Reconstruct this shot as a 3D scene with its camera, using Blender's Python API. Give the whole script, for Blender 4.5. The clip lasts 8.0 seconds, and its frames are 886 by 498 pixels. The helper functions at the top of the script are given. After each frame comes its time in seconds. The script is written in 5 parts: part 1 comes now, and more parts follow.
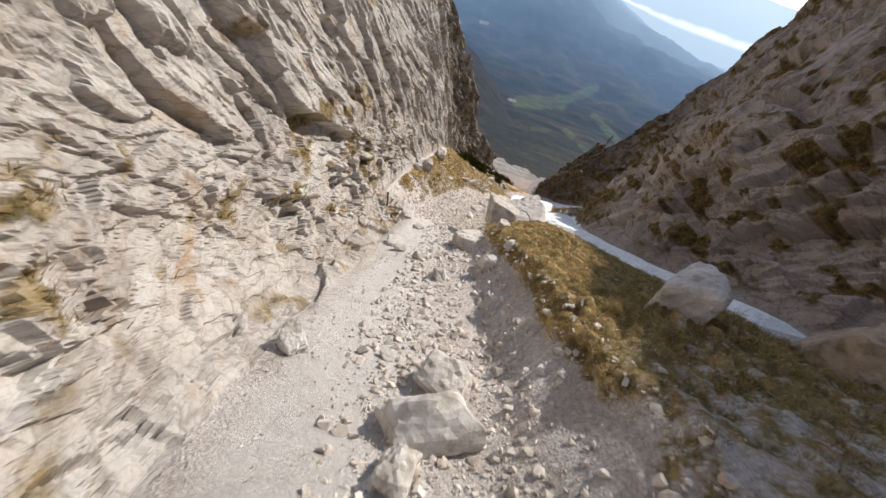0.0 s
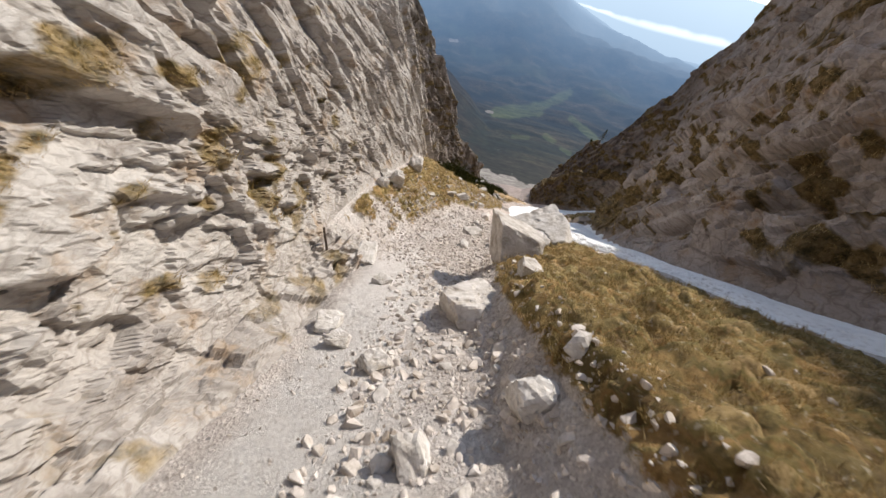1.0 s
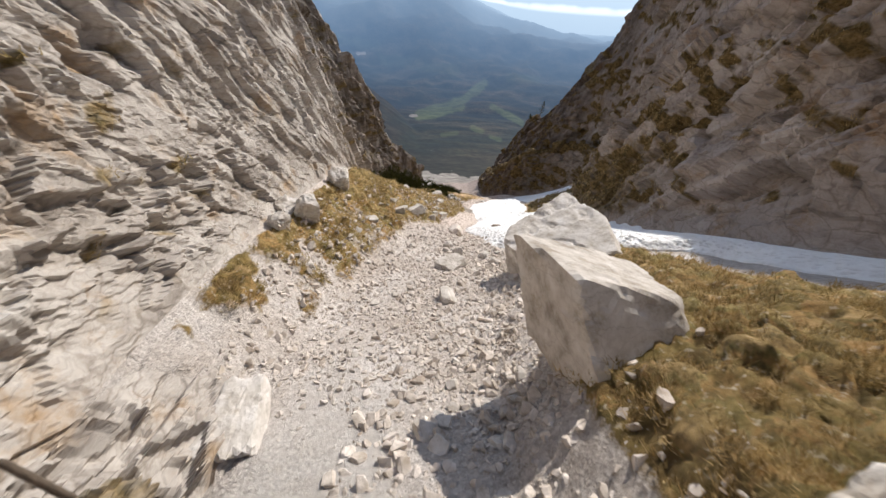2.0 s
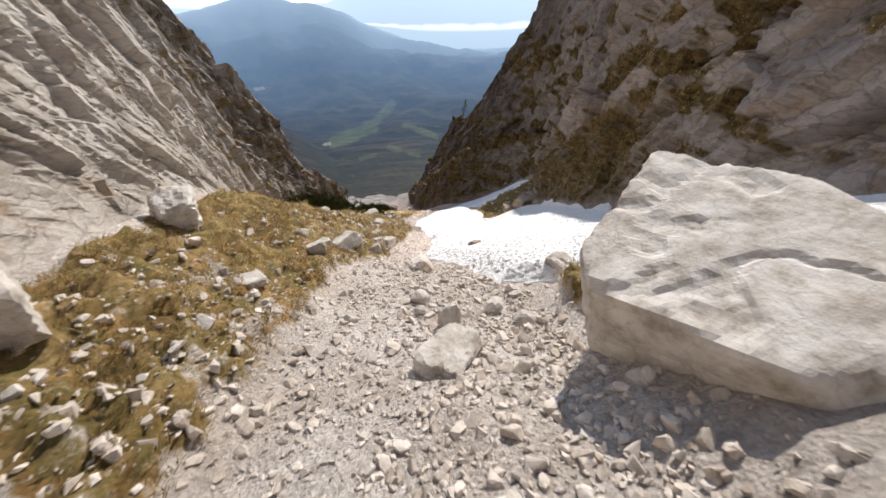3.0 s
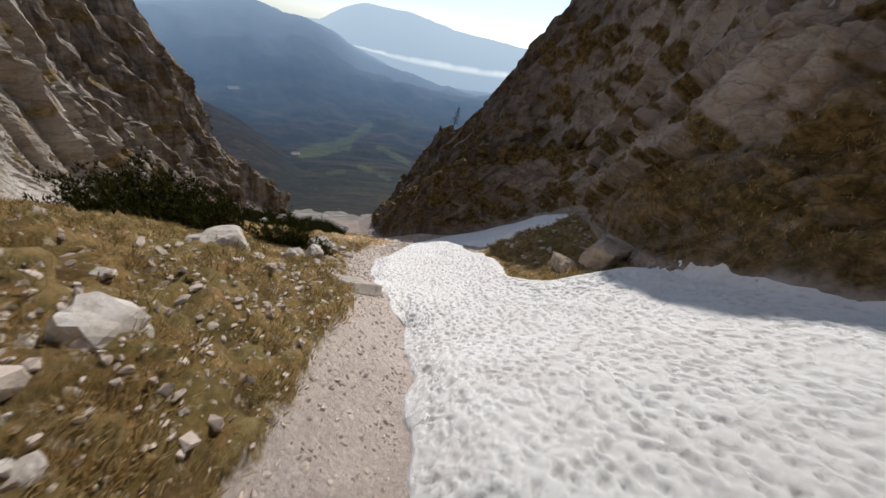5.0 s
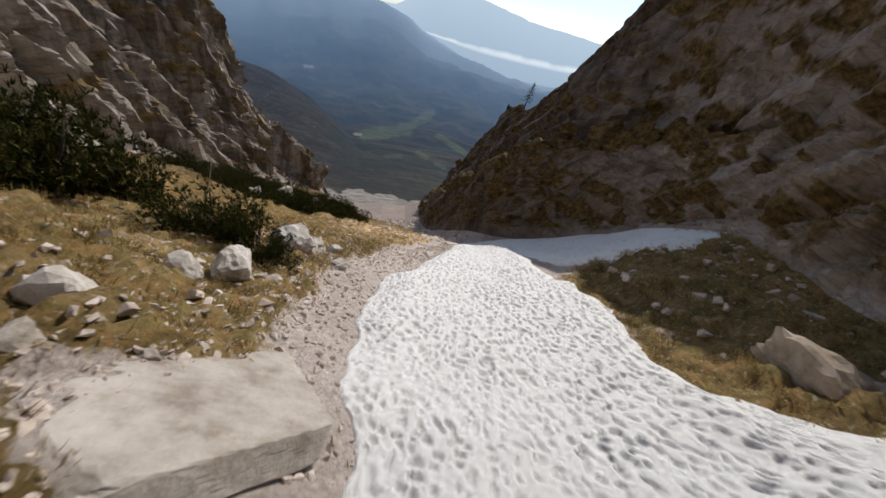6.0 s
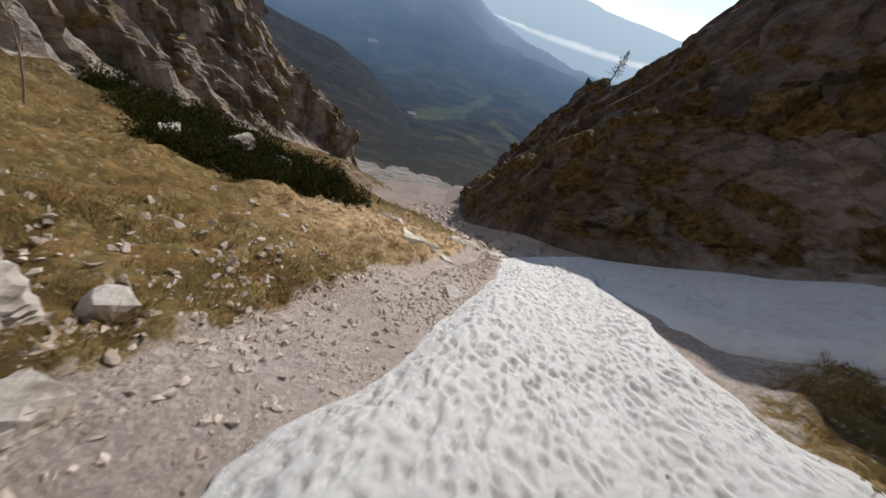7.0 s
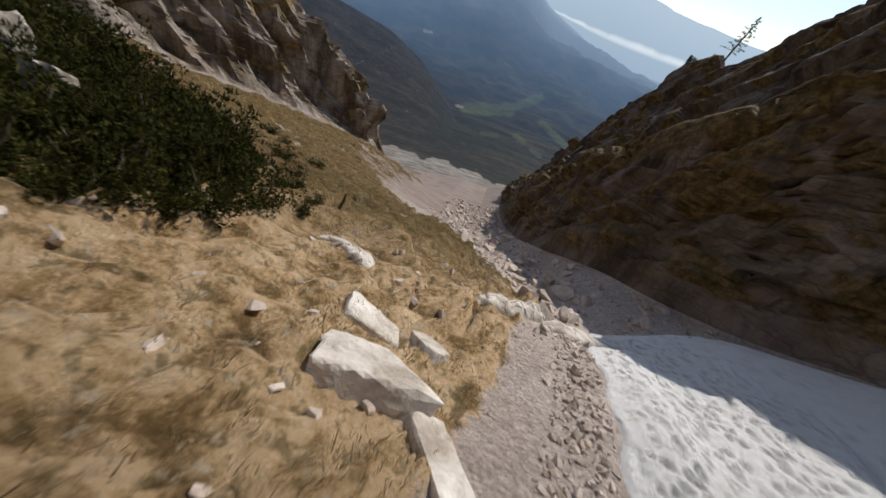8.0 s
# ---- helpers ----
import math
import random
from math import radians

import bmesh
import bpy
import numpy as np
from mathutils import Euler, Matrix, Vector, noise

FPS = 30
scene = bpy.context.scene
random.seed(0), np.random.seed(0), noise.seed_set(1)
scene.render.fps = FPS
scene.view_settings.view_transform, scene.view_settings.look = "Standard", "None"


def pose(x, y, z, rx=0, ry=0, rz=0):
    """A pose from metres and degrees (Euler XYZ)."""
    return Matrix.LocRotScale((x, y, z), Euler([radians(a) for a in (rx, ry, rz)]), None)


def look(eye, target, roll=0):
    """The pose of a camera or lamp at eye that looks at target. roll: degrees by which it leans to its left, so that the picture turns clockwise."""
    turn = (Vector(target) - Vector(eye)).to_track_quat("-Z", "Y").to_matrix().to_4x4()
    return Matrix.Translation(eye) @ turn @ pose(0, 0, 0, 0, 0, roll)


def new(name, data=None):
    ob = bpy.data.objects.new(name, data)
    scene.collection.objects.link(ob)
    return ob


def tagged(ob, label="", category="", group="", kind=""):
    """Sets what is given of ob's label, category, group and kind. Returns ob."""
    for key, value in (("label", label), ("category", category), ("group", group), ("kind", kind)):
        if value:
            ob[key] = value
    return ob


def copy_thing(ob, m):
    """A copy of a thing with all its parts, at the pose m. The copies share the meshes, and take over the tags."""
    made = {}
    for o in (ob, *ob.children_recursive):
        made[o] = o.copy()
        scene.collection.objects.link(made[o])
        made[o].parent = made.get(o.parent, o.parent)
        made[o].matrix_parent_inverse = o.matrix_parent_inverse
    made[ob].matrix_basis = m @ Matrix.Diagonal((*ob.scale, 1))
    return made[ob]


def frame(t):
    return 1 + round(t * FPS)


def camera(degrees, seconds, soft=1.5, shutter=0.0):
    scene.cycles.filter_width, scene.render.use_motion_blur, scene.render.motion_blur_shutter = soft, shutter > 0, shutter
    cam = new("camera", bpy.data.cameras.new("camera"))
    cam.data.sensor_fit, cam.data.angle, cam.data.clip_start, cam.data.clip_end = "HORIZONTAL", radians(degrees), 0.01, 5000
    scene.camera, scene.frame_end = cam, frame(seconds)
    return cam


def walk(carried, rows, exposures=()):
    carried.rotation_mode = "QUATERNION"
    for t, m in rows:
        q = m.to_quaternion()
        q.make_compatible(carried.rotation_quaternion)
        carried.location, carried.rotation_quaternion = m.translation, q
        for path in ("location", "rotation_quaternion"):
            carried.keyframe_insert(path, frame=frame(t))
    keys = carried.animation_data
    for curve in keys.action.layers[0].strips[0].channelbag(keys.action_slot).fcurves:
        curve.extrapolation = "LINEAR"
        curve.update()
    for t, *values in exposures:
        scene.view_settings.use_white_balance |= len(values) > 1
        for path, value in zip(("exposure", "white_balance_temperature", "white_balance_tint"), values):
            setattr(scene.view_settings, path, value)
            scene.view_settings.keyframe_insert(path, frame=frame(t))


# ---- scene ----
cam = camera(100.5, 8.0, 1.5, 0.1)
PATH = [
    (0, (0.003, -0.002, 5.001), (0.343, 1.434, 3.650), 18.25),
    (0.5, (1.196, 4.473, 2.064), (1.508, 5.942, 0.744), 16.49),
    (1, (2.185, 9.044, -0.675), (2.549, 10.536, -1.957), 12.35),
    (1.5, (3.060, 13.771, -3.332), (3.530, 15.256, -4.586), 7.87),
    (1.7, (3.418, 15.652, -4.381), (3.935, 17.127, -5.628), 6.09),
    (2.8, (5.992, 24.996, -10.173), (6.830, 26.385, -11.343), 0.39),
    (3, (6.580, 26.608, -11.253), (7.495, 27.966, -12.402), -0.01),
    (3.5, (8.227, 30.523, -13.893), (9.343, 31.775, -14.982), -0.05),
    (4, (10.295, 34.268, -16.121), (11.512, 35.486, -17.139), 3.64),
    (4.5, (12.612, 37.838, -18.186), (13.821, 39.096, -19.165), 7.65),
    (4.7, (13.522, 39.271, -18.996), (14.711, 40.545, -19.976), 9.47),
    (5.8, (19.023, 47.068, -23.517), (19.974, 48.470, -24.581), 13.14),
    (6, (19.979, 48.540, -24.400), (20.896, 49.951, -25.480), 14.06),
    (6.5, (22.245, 52.268, -26.557), (23.079, 53.692, -27.687), 16.53),
    (7, (24.277, 55.977, -28.672), (25.007, 57.414, -29.857), 18.29),
    (7.5, (26.059, 59.821, -30.698), (26.693, 61.269, -31.924), 19.95),
    (8, (27.638, 63.562, -32.894), (28.197, 65.018, -34.146), 20.44),
]
walk(cam, [(t, look(eye, target, roll)) for t, eye, target, roll in PATH],
     exposures=[(0, 0.3), (1.5, 0.3), (2.8, 0.35), (3.5, 0.35), (4, 0.1), (4.5, -0.17), (6, -0.27), (7, -0.3), (7.5, -0.26), (8, -0.33)])

# ---- light ----
SUN_AZ, SUN_EL = radians(54), radians(37)
to_sun = Vector((math.sin(SUN_AZ) * math.cos(SUN_EL), math.cos(SUN_AZ) * math.cos(SUN_EL), math.sin(SUN_EL)))
world = bpy.data.worlds.new("sky")
scene.world = world
world.use_nodes = True
wn = world.node_tree
sky = wn.nodes.new("ShaderNodeTexSky")
sky.sky_type, sky.sun_disc = "NISHITA", False
sky.sun_elevation, sky.sun_rotation = SUN_EL, SUN_AZ
sky.altitude, sky.air_density, sky.dust_density, sky.ozone_density = 1500, 1.0, 0.7, 2.0
veil = wn.nodes.new("ShaderNodeHueSaturation")
veil.inputs["Saturation"].default_value = 0.55
cool = wn.nodes.new("ShaderNodeMix")
cool.data_type, cool.blend_type = "RGBA", "MULTIPLY"
cool.inputs[0].default_value, cool.inputs[7].default_value = 1.0, (0.91, 1.0, 1.10, 1)
wn.links.new(sky.outputs[0], veil.inputs["Color"])
wn.links.new(veil.outputs[0], cool.inputs[6])
wn.links.new(cool.outputs[2], wn.nodes["Background"].inputs[0])
wn.nodes["Background"].inputs[1].default_value = 0.125
lamp = bpy.data.lights.new("sun", "SUN")
lamp.energy, lamp.angle, lamp.color = 4.15, radians(0.6), (1.0, 0.93, 0.84)
sun = new("sun", lamp)
sun.matrix_world = look(to_sun * 200, (0, 0, 0))

# ---- numeric noise ----


def lattice(ix, iy, iz, seed):
    h = (ix * 374761393 + iy * 668265263 + iz * 2147483647 + seed * 974634777) & 0xFFFFFFFF
    h = ((h ^ (h >> 13)) * 1274126177) & 0xFFFFFFFF
    return ((h ^ (h >> 16)) & 0xFFFFFF) / float(0xFFFFFF)


def soft_noise(p, seed=0):
    """Smooth value noise in -1..1 at the points p (n x 3)."""
    i = np.floor(p).astype(np.int64)
    f = p - i
    f = f * f * (3 - 2 * f)
    out = 0
    for dx in (0, 1):
        wx = f[:, 0] if dx else 1 - f[:, 0]
        for dy in (0, 1):
            wy = f[:, 1] if dy else 1 - f[:, 1]
            for dz in (0, 1):
                wz = f[:, 2] if dz else 1 - f[:, 2]
                out = out + wx * wy * wz * lattice(i[:, 0] + dx, i[:, 1] + dy, i[:, 2] + dz, seed)
    return out * 2 - 1


def fbm(p, octaves=4, seed=0):
    out, a = 0, 1.0
    for k in range(octaves):
        out = out + a * soft_noise(p * 2.0 ** k + 17.3 * k, seed + k)
        a *= 0.5
    return out / 1.9


def facets(p, seed=0, tilt=0.8):
    """Broken rock: every cell of a random pattern is a flat facet with a height and a tilt of its own."""
    i = np.floor(p).astype(np.int64)
    best = np.full(len(p), 1e9)
    value = np.zeros(len(p))
    for dx in (-1, 0, 1):
        for dy in (-1, 0, 1):
            for dz in (-1, 0, 1):
                c = [i[:, 0] + dx, i[:, 1] + dy, i[:, 2] + dz]
                o = [p[:, k] - c[k] - lattice(*c, seed + k) for k in range(3)]
                d = o[0] ** 2 + o[1] ** 2 + o[2] ** 2
                v = lattice(*c, seed + 5) * 2 - 1
                for k in range(3):
                    v = v + tilt * o[k] * (lattice(*c, seed + 6 + k) * 2 - 1)
                near = d < best
                best = np.where(near, d, best)
                value = np.where(near, v, value)
    return value


def cells(p, seed):
    """Squared distance to the nearest point of a random pattern in the plan."""
    i = np.floor(p[:, :2]).astype(np.int64)
    best, tone = np.full(len(p), 9.0), np.zeros(len(p))
    for dx in (-1, 0, 1):
        for dy in (-1, 0, 1):
            a, b = i[:, 0] + dx, i[:, 1] + dy
            d = (p[:, 0] - a - lattice(a, b, 0, seed)) ** 2 + (p[:, 1] - b - lattice(a, b, 1, seed)) ** 2
            tone = np.where(d < best, lattice(a, b, 2, seed), tone)
            best = np.minimum(best, d)
    return np.minimum(best, 1.0), tone


def smooth(a, b, x):
    t = np.clip((x - a) / (b - a), 0, 1)
    return t * t * (3 - 2 * t)


def glide(xs, ys, x):
    """A smooth curve through the stations xs, ys that never overshoots."""
    xs, ys, x = np.array(xs, float), np.array(ys, float), np.asarray(x, float)
    h = np.diff(xs)
    d = np.diff(ys) / h
    m = np.zeros(len(xs))
    m[0], m[-1] = d[0], d[-1]
    for k in range(1, len(xs) - 1):
        if d[k - 1] * d[k] > 0:
            w1, w2 = 2 * h[k] + h[k - 1], h[k] + 2 * h[k - 1]
            m[k] = (w1 + w2) / (w1 / d[k - 1] + w2 / d[k])
    k = np.clip(np.searchsorted(xs, x) - 1, 0, len(h) - 1)
    t = np.clip((x - xs[k]) / h[k], 0, 1)
    return ((2 * t ** 3 - 3 * t ** 2 + 1) * ys[k] + (t ** 3 - 2 * t ** 2 + t) * h[k] * m[k]
            + (3 * t ** 2 - 2 * t ** 3) * ys[k + 1] + (t ** 3 - t ** 2) * h[k] * m[k + 1])


# ---- materials ----


def material(name, colour, rough=0.9, build=None):
    m = bpy.data.materials.new(name)
    m.use_nodes = True
    b = m.node_tree.nodes["Principled BSDF"]
    b.inputs["Base Color"].default_value = (*colour, 1)
    b.inputs["Roughness"].default_value = rough
    b.inputs["Specular IOR Level"].default_value = 0.25
    if build:
        build(m.node_tree, b)
    return m


def node(t, kind, **values):
    n = t.nodes.new(kind)
    for k, v in values.items():
        n.inputs[k.replace("_", " ")].default_value = v
    return n


def place(t):
    return t.nodes.new("ShaderNodeNewGeometry").outputs["Position"]


def down_gully(t, y0, y1):
    """0 above y0, 1 below y1 on the way down the gully."""
    xyz = t.nodes.new("ShaderNodeSeparateXYZ")
    t.links.new(place(t), xyz.inputs[0])
    k = t.nodes.new("ShaderNodeMapRange")
    k.inputs[1].default_value, k.inputs[2].default_value = y0, y1
    t.links.new(xyz.outputs[1], k.inputs[0])
    return k.outputs[0]


def towards_snow(t, x0, x1):
    """0 on the cliff's side of x0, 1 beyond x1 towards the snow."""
    xyz = t.nodes.new("ShaderNodeSeparateXYZ")
    t.links.new(place(t), xyz.inputs[0])
    k = t.nodes.new("ShaderNodeMapRange")
    k.inputs[1].default_value, k.inputs[2].default_value = x0, x1
    t.links.new(xyz.outputs[0], k.inputs[0])
    return k.outputs[0]


def grain(t, scale, detail=6, rough=0.6, stretch=None, turn=(0, 0, 0)):
    n = node(t, "ShaderNodeTexNoise", Scale=scale, Detail=detail, Roughness=rough)
    src = place(t)
    if stretch:
        mp = node(t, "ShaderNodeMapping", Scale=stretch, Rotation=turn)
        t.links.new(src, mp.inputs[0])
        src = mp.outputs[0]
    t.links.new(src, n.inputs["Vector"])
    return n.outputs["Fac"]


def ramp(t, fac, *stops):
    r = t.nodes.new("ShaderNodeValToRGB")
    e = r.color_ramp.elements
    while len(e) < len(stops):
        e.new(0.5)
    for k, (p, c) in zip(e, stops):
        k.position, k.color = p, (*c, 1)
    t.links.new(fac, r.inputs[0])
    return r.outputs[0]


def mixed(t, fac, a, b, how="MIX"):
    m = t.nodes.new("ShaderNodeMix")
    m.data_type, m.blend_type = "RGBA", how
    for src, at in ((fac, 0), (a, 6), (b, 7)):
        if isinstance(src, (int, float)):
            m.inputs[at].default_value = src
        elif isinstance(src, tuple):
            m.inputs[at].default_value = (*src, 1)
        else:
            t.links.new(src, m.inputs[at])
    return m.outputs[2]


def relief(t, b, height, strength, distance):
    n = node(t, "ShaderNodeBump", Strength=strength, Distance=distance)
    t.links.new(height, n.inputs["Height"])
    t.links.new(n.outputs[0], b.inputs["Normal"])


def attribute(t, name):
    a = t.nodes.new("ShaderNodeAttribute")
    a.attribute_name = name
    return a.outputs["Fac"]


def crevices(t, scale, stretch, turn):
    """Distance to the nearest joint of broken rock, with the joints bent by noise."""
    mp = node(t, "ShaderNodeMapping", Scale=stretch, Rotation=turn)
    bend = node(t, "ShaderNodeTexNoise", Scale=1.4, Detail=4)
    t.links.new(place(t), bend.inputs["Vector"])
    add = t.nodes.new("ShaderNodeVectorMath")
    add.operation = "MULTIPLY_ADD"
    add.inputs[1].default_value = (0.8, 0.8, 0.8)
    t.links.new(bend.outputs["Color"], add.inputs[0])
    t.links.new(place(t), add.inputs[2])
    t.links.new(add.outputs[0], mp.inputs[0])
    v = node(t, "ShaderNodeTexVoronoi", Scale=scale)
    v.feature = "DISTANCE_TO_EDGE"
    t.links.new(mp.outputs[0], v.inputs["Vector"])
    return v.outputs["Distance"]


def limestone(stretch, turn, tint, dull=(66, 84), turf_tone=(1, 1, 1), stain=((0.18, 0.15, 0.125), (0.56, 0.52, 0.49))):
    def build(t, b):
        big = ramp(t, grain(t, 0.22, 5), (0.3, (0.39, 0.355, 0.325)), (0.5, (0.49, 0.455, 0.425)), (0.7, (0.57, 0.545, 0.52)))
        streak = ramp(t, grain(t, 1.0, 8, 0.65, stretch, turn), (0.32, (0.55, 0.52, 0.50)), (0.5, (0.9, 0.89, 0.88)), (0.66, (1.0, 1.0, 1.0)))
        c = mixed(t, 0.8, big, streak, "MULTIPLY")
        ochre = ramp(t, grain(t, 0.5, 6, 0.7), (0.55, (0, 0, 0)), (0.72, (1, 1, 1)))
        c = mixed(t, ochre, c, (0.36, 0.25, 0.15))
        cracks = crevices(t, 0.9, stretch, turn)
        small = crevices(t, 3.2, stretch, turn)
        c = mixed(t, 0.45, c, ramp(t, cracks, (0.0, (0.36, 0.31, 0.26)), (0.05, (1, 1, 1))), "MULTIPLY")
        c = mixed(t, 0.25, c, ramp(t, small, (0.0, (0.45, 0.40, 0.36)), (0.07, (1, 1, 1))), "MULTIPLY")
        c = mixed(t, 1.0, c, tint, "MULTIPLY")
        weathered = mixed(t, 1.0, c, ramp(t, grain(t, 0.5, 7, 0.7, (1.6, 1.6, 0.25)), (0.40, stain[0]), (0.60, stain[1])), "MULTIPLY")
        c = mixed(t, down_gully(t, *dull), c, weathered)
        turf = ramp(t, grain(t, 2.4, 9, 0.75), (0.38, (0.07, 0.055, 0.02)), (0.47, (0.16, 0.115, 0.045)), (0.55, (0.26, 0.185, 0.085)), (0.66, (0.36, 0.275, 0.15)))
        turf = mixed(t, 1.0, turf, turf_tone, "MULTIPLY")
        patch = t.nodes.new("ShaderNodeMath")
        patch.operation = "MULTIPLY_ADD"
        patch.inputs[1].default_value, patch.inputs[2].default_value = 1.1, -0.55
        t.links.new(grain(t, 1.1, 8, 0.7), patch.inputs[0])
        cover = t.nodes.new("ShaderNodeMath")
        t.links.new(patch.outputs[0], cover.inputs[0])
        t.links.new(attribute(t, "moss"), cover.inputs[1])
        c = mixed(t, ramp(t, cover.outputs[0], (0.22, (0, 0, 0)), (0.75, (1, 1, 1))), c, turf)
        t.links.new(c, b.inputs["Base Color"])
        h = mixed(t, 0.5, mixed(t, 0.5, ramp(t, cracks, (0, (0, 0, 0)), (0.2, (1, 1, 1))), ramp(t, small, (0, (0, 0, 0)), (0.25, (1, 1, 1)))), grain(t, 5.0, 9, 0.7, stretch, turn))
        relief(t, b, h, 0.8, 0.08)
    return build


def stone_look(tone, lower=False, cracks=0.22):
    def build(t, b):
        rnd = t.nodes.new("ShaderNodeObjectInfo").outputs["Random"]
        isl = t.nodes.new("ShaderNodeNewGeometry").outputs["Random Per Island"]
        c = ramp(t, grain(t, 1.7, 7, 0.65), (0.34, (0.36, 0.315, 0.27)), (0.46, (0.54, 0.50, 0.455)), (0.55, (0.63, 0.59, 0.55)), (0.68, (0.72, 0.69, 0.66)))
        var = mixed(t, 0.5, rnd, isl)
        c = mixed(t, 0.7, c, ramp(t, var, (0.0, (0.66, 0.62, 0.58)), (0.5, (0.9, 0.88, 0.86)), (1.0, (1, 1, 1))), "MULTIPLY")
        c = mixed(t, 1.0, c, tone, "MULTIPLY")
        lichen = ramp(t, grain(t, 2.0, 8, 0.75), (0.54, (0, 0, 0)), (0.68, (1, 1, 1)))
        c = mixed(t, mixed(t, 0.6, (0, 0, 0), lichen), c, (0.30, 0.24, 0.16))
        split = crevices(t, 1.6, (0.7, 0.7, 1.6), (0.4, 0.3, 0.2))
        c = mixed(t, cracks, c, ramp(t, split, (0.0, (0.3, 0.26, 0.22)), (0.03, (1, 1, 1))), "MULTIPLY")
        if lower:
            c = mixed(t, down_gully(t, 35, 41), c, mixed(t, 1.0, c, (1.02, 0.98, 0.97), "MULTIPLY"))
        t.links.new(c, b.inputs["Base Color"])
        relief(t, b, mixed(t, 0.15, grain(t, 5.0, 7, 0.6), grain(t, 24.0, 4)), 0.7, 0.05)
    return build


def ground_look(t, b):
    gravel = ramp(t, grain(t, 7.0, 8, 0.75), (0.3, (0.50, 0.455, 0.415)), (0.5, (0.66, 0.615, 0.58)), (0.72, (0.76, 0.725, 0.695)))
    for size, mix in ((9.0, 0.45), (22.0, 0.5)):
        peb = node(t, "ShaderNodeTexVoronoi", Scale=size)
        t.links.new(place(t), peb.inputs["Vector"])
        tone = t.nodes.new("ShaderNodeSeparateColor")
        t.links.new(peb.outputs["Color"], tone.inputs[0])
        gravel = mixed(t, mix, gravel, ramp(t, tone.outputs[0], (0.0, (0.62, 0.58, 0.55)), (0.6, (0.97, 0.96, 0.95)), (1.0, (1.15, 1.14, 1.13))), "MULTIPLY")
    fine = ramp(t, grain(t, 0.45, 4), (0.35, (0.82, 0.78, 0.74)), (0.65, (1, 1, 1)))
    gravel = mixed(t, 1.0, gravel, fine, "MULTIPLY")
    trodden = ramp(t, grain(t, 3.0, 8, 0.7), (0.3, (0.62, 0.57, 0.525)), (0.6, (0.76, 0.72, 0.68)))
    gravel = mixed(t, mixed(t, 0.75, (0, 0, 0), attribute(t, "path")), gravel, trodden)
    gravel = mixed(t, down_gully(t, 35, 41), gravel, mixed(t, 1.0, gravel, (1.05, 1.0, 0.985), "MULTIPLY"))
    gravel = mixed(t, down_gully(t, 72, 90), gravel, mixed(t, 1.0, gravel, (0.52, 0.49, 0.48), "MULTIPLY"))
    turf = ramp(t, grain(t, 1.9, 10, 0.78), (0.40, (0.06, 0.045, 0.016)), (0.46, (0.17, 0.112, 0.04)), (0.52, (0.34, 0.225, 0.095)), (0.61, (0.50, 0.37, 0.20)))
    turf = mixed(t, down_gully(t, 44, 52), turf, mixed(t, 1.0, turf, (0.86, 0.82, 0.78), "MULTIPLY"))
    turf = mixed(t, 0.7, turf, ramp(t, attribute(t, "tone"), (0.0, (0.13, 0.075, 0.028)), (0.25, (0.23, 0.17, 0.055)), (0.5, (0.40, 0.235, 0.09)), (0.75, (0.26, 0.21, 0.075)), (1.0, (0.50, 0.335, 0.155))))
    turf = mixed(t, 0.7, turf, ramp(t, grain(t, 6.0, 8, 0.75), (0.35, (0.45, 0.42, 0.38)), (0.5, (1, 1, 1)), (0.65, (1.25, 1.25, 1.25))), "MULTIPLY")
    green = ramp(t, grain(t, 1.0, 7, 0.7), (0.48, (0, 0, 0)), (0.62, (1, 1, 1)))
    turf = mixed(t, mixed(t, 0.4, (0, 0, 0), green), turf, (0.13, 0.115, 0.035))
    # Shade between tussocks put into the colour, as a soil brown in the gaps.
    gap_shade = ramp(t, attribute(t, "tussock"), (0.12, (1, 1, 1)), (0.4, (0, 0, 0)))
    straw = ramp(t, grain(t, 1.9, 10, 0.78), (0.39, (0.20, 0.125, 0.05)), (0.45, (0.43, 0.28, 0.135)), (0.51, (0.66, 0.46, 0.26)), (0.62, (0.80, 0.60, 0.39)))
    bleached = mixed(t, 1.0, mixed(t, down_gully(t, 68, 72), down_gully(t, 61, 64.5), (0, 0, 0)), towards_snow(t, 22.5, 25.5), "MULTIPLY")
    turf = mixed(t, bleached, turf, straw)
    turf = mixed(t, mixed(t, 0.7, (0, 0, 0), gap_shade), turf, (0.11, 0.07, 0.03))
    clumps = ramp(t, grain(t, 4.5, 7, 0.65), (0.54, (0, 0, 0)), (0.62, (1, 1, 1)))
    turf = mixed(t, mixed(t, 0.65, (0, 0, 0), clumps), turf, (0.13, 0.10, 0.04))
    pale = ramp(t, grain(t, 6.5, 5, 0.6), (0.60, (0, 0, 0)), (0.66, (1, 1, 1)))
    turf = mixed(t, mixed(t, 0.6, (0, 0, 0), pale), turf, (0.62, 0.54, 0.42))
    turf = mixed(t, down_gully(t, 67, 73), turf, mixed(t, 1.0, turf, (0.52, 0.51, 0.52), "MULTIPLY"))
    edge = t.nodes.new("ShaderNodeMath")
    edge.operation = "ADD"
    t.links.new(attribute(t, "grass"), edge.inputs[0])
    wob = t.nodes.new("ShaderNodeMath")
    wob.operation = "MULTIPLY_ADD"
    wob.inputs[1].default_value, wob.inputs[2].default_value = 1.5, -0.75
    t.links.new(grain(t, 1.6, 7, 0.7), wob.inputs[0])
    t.links.new(wob.outputs[0], edge.inputs[1])
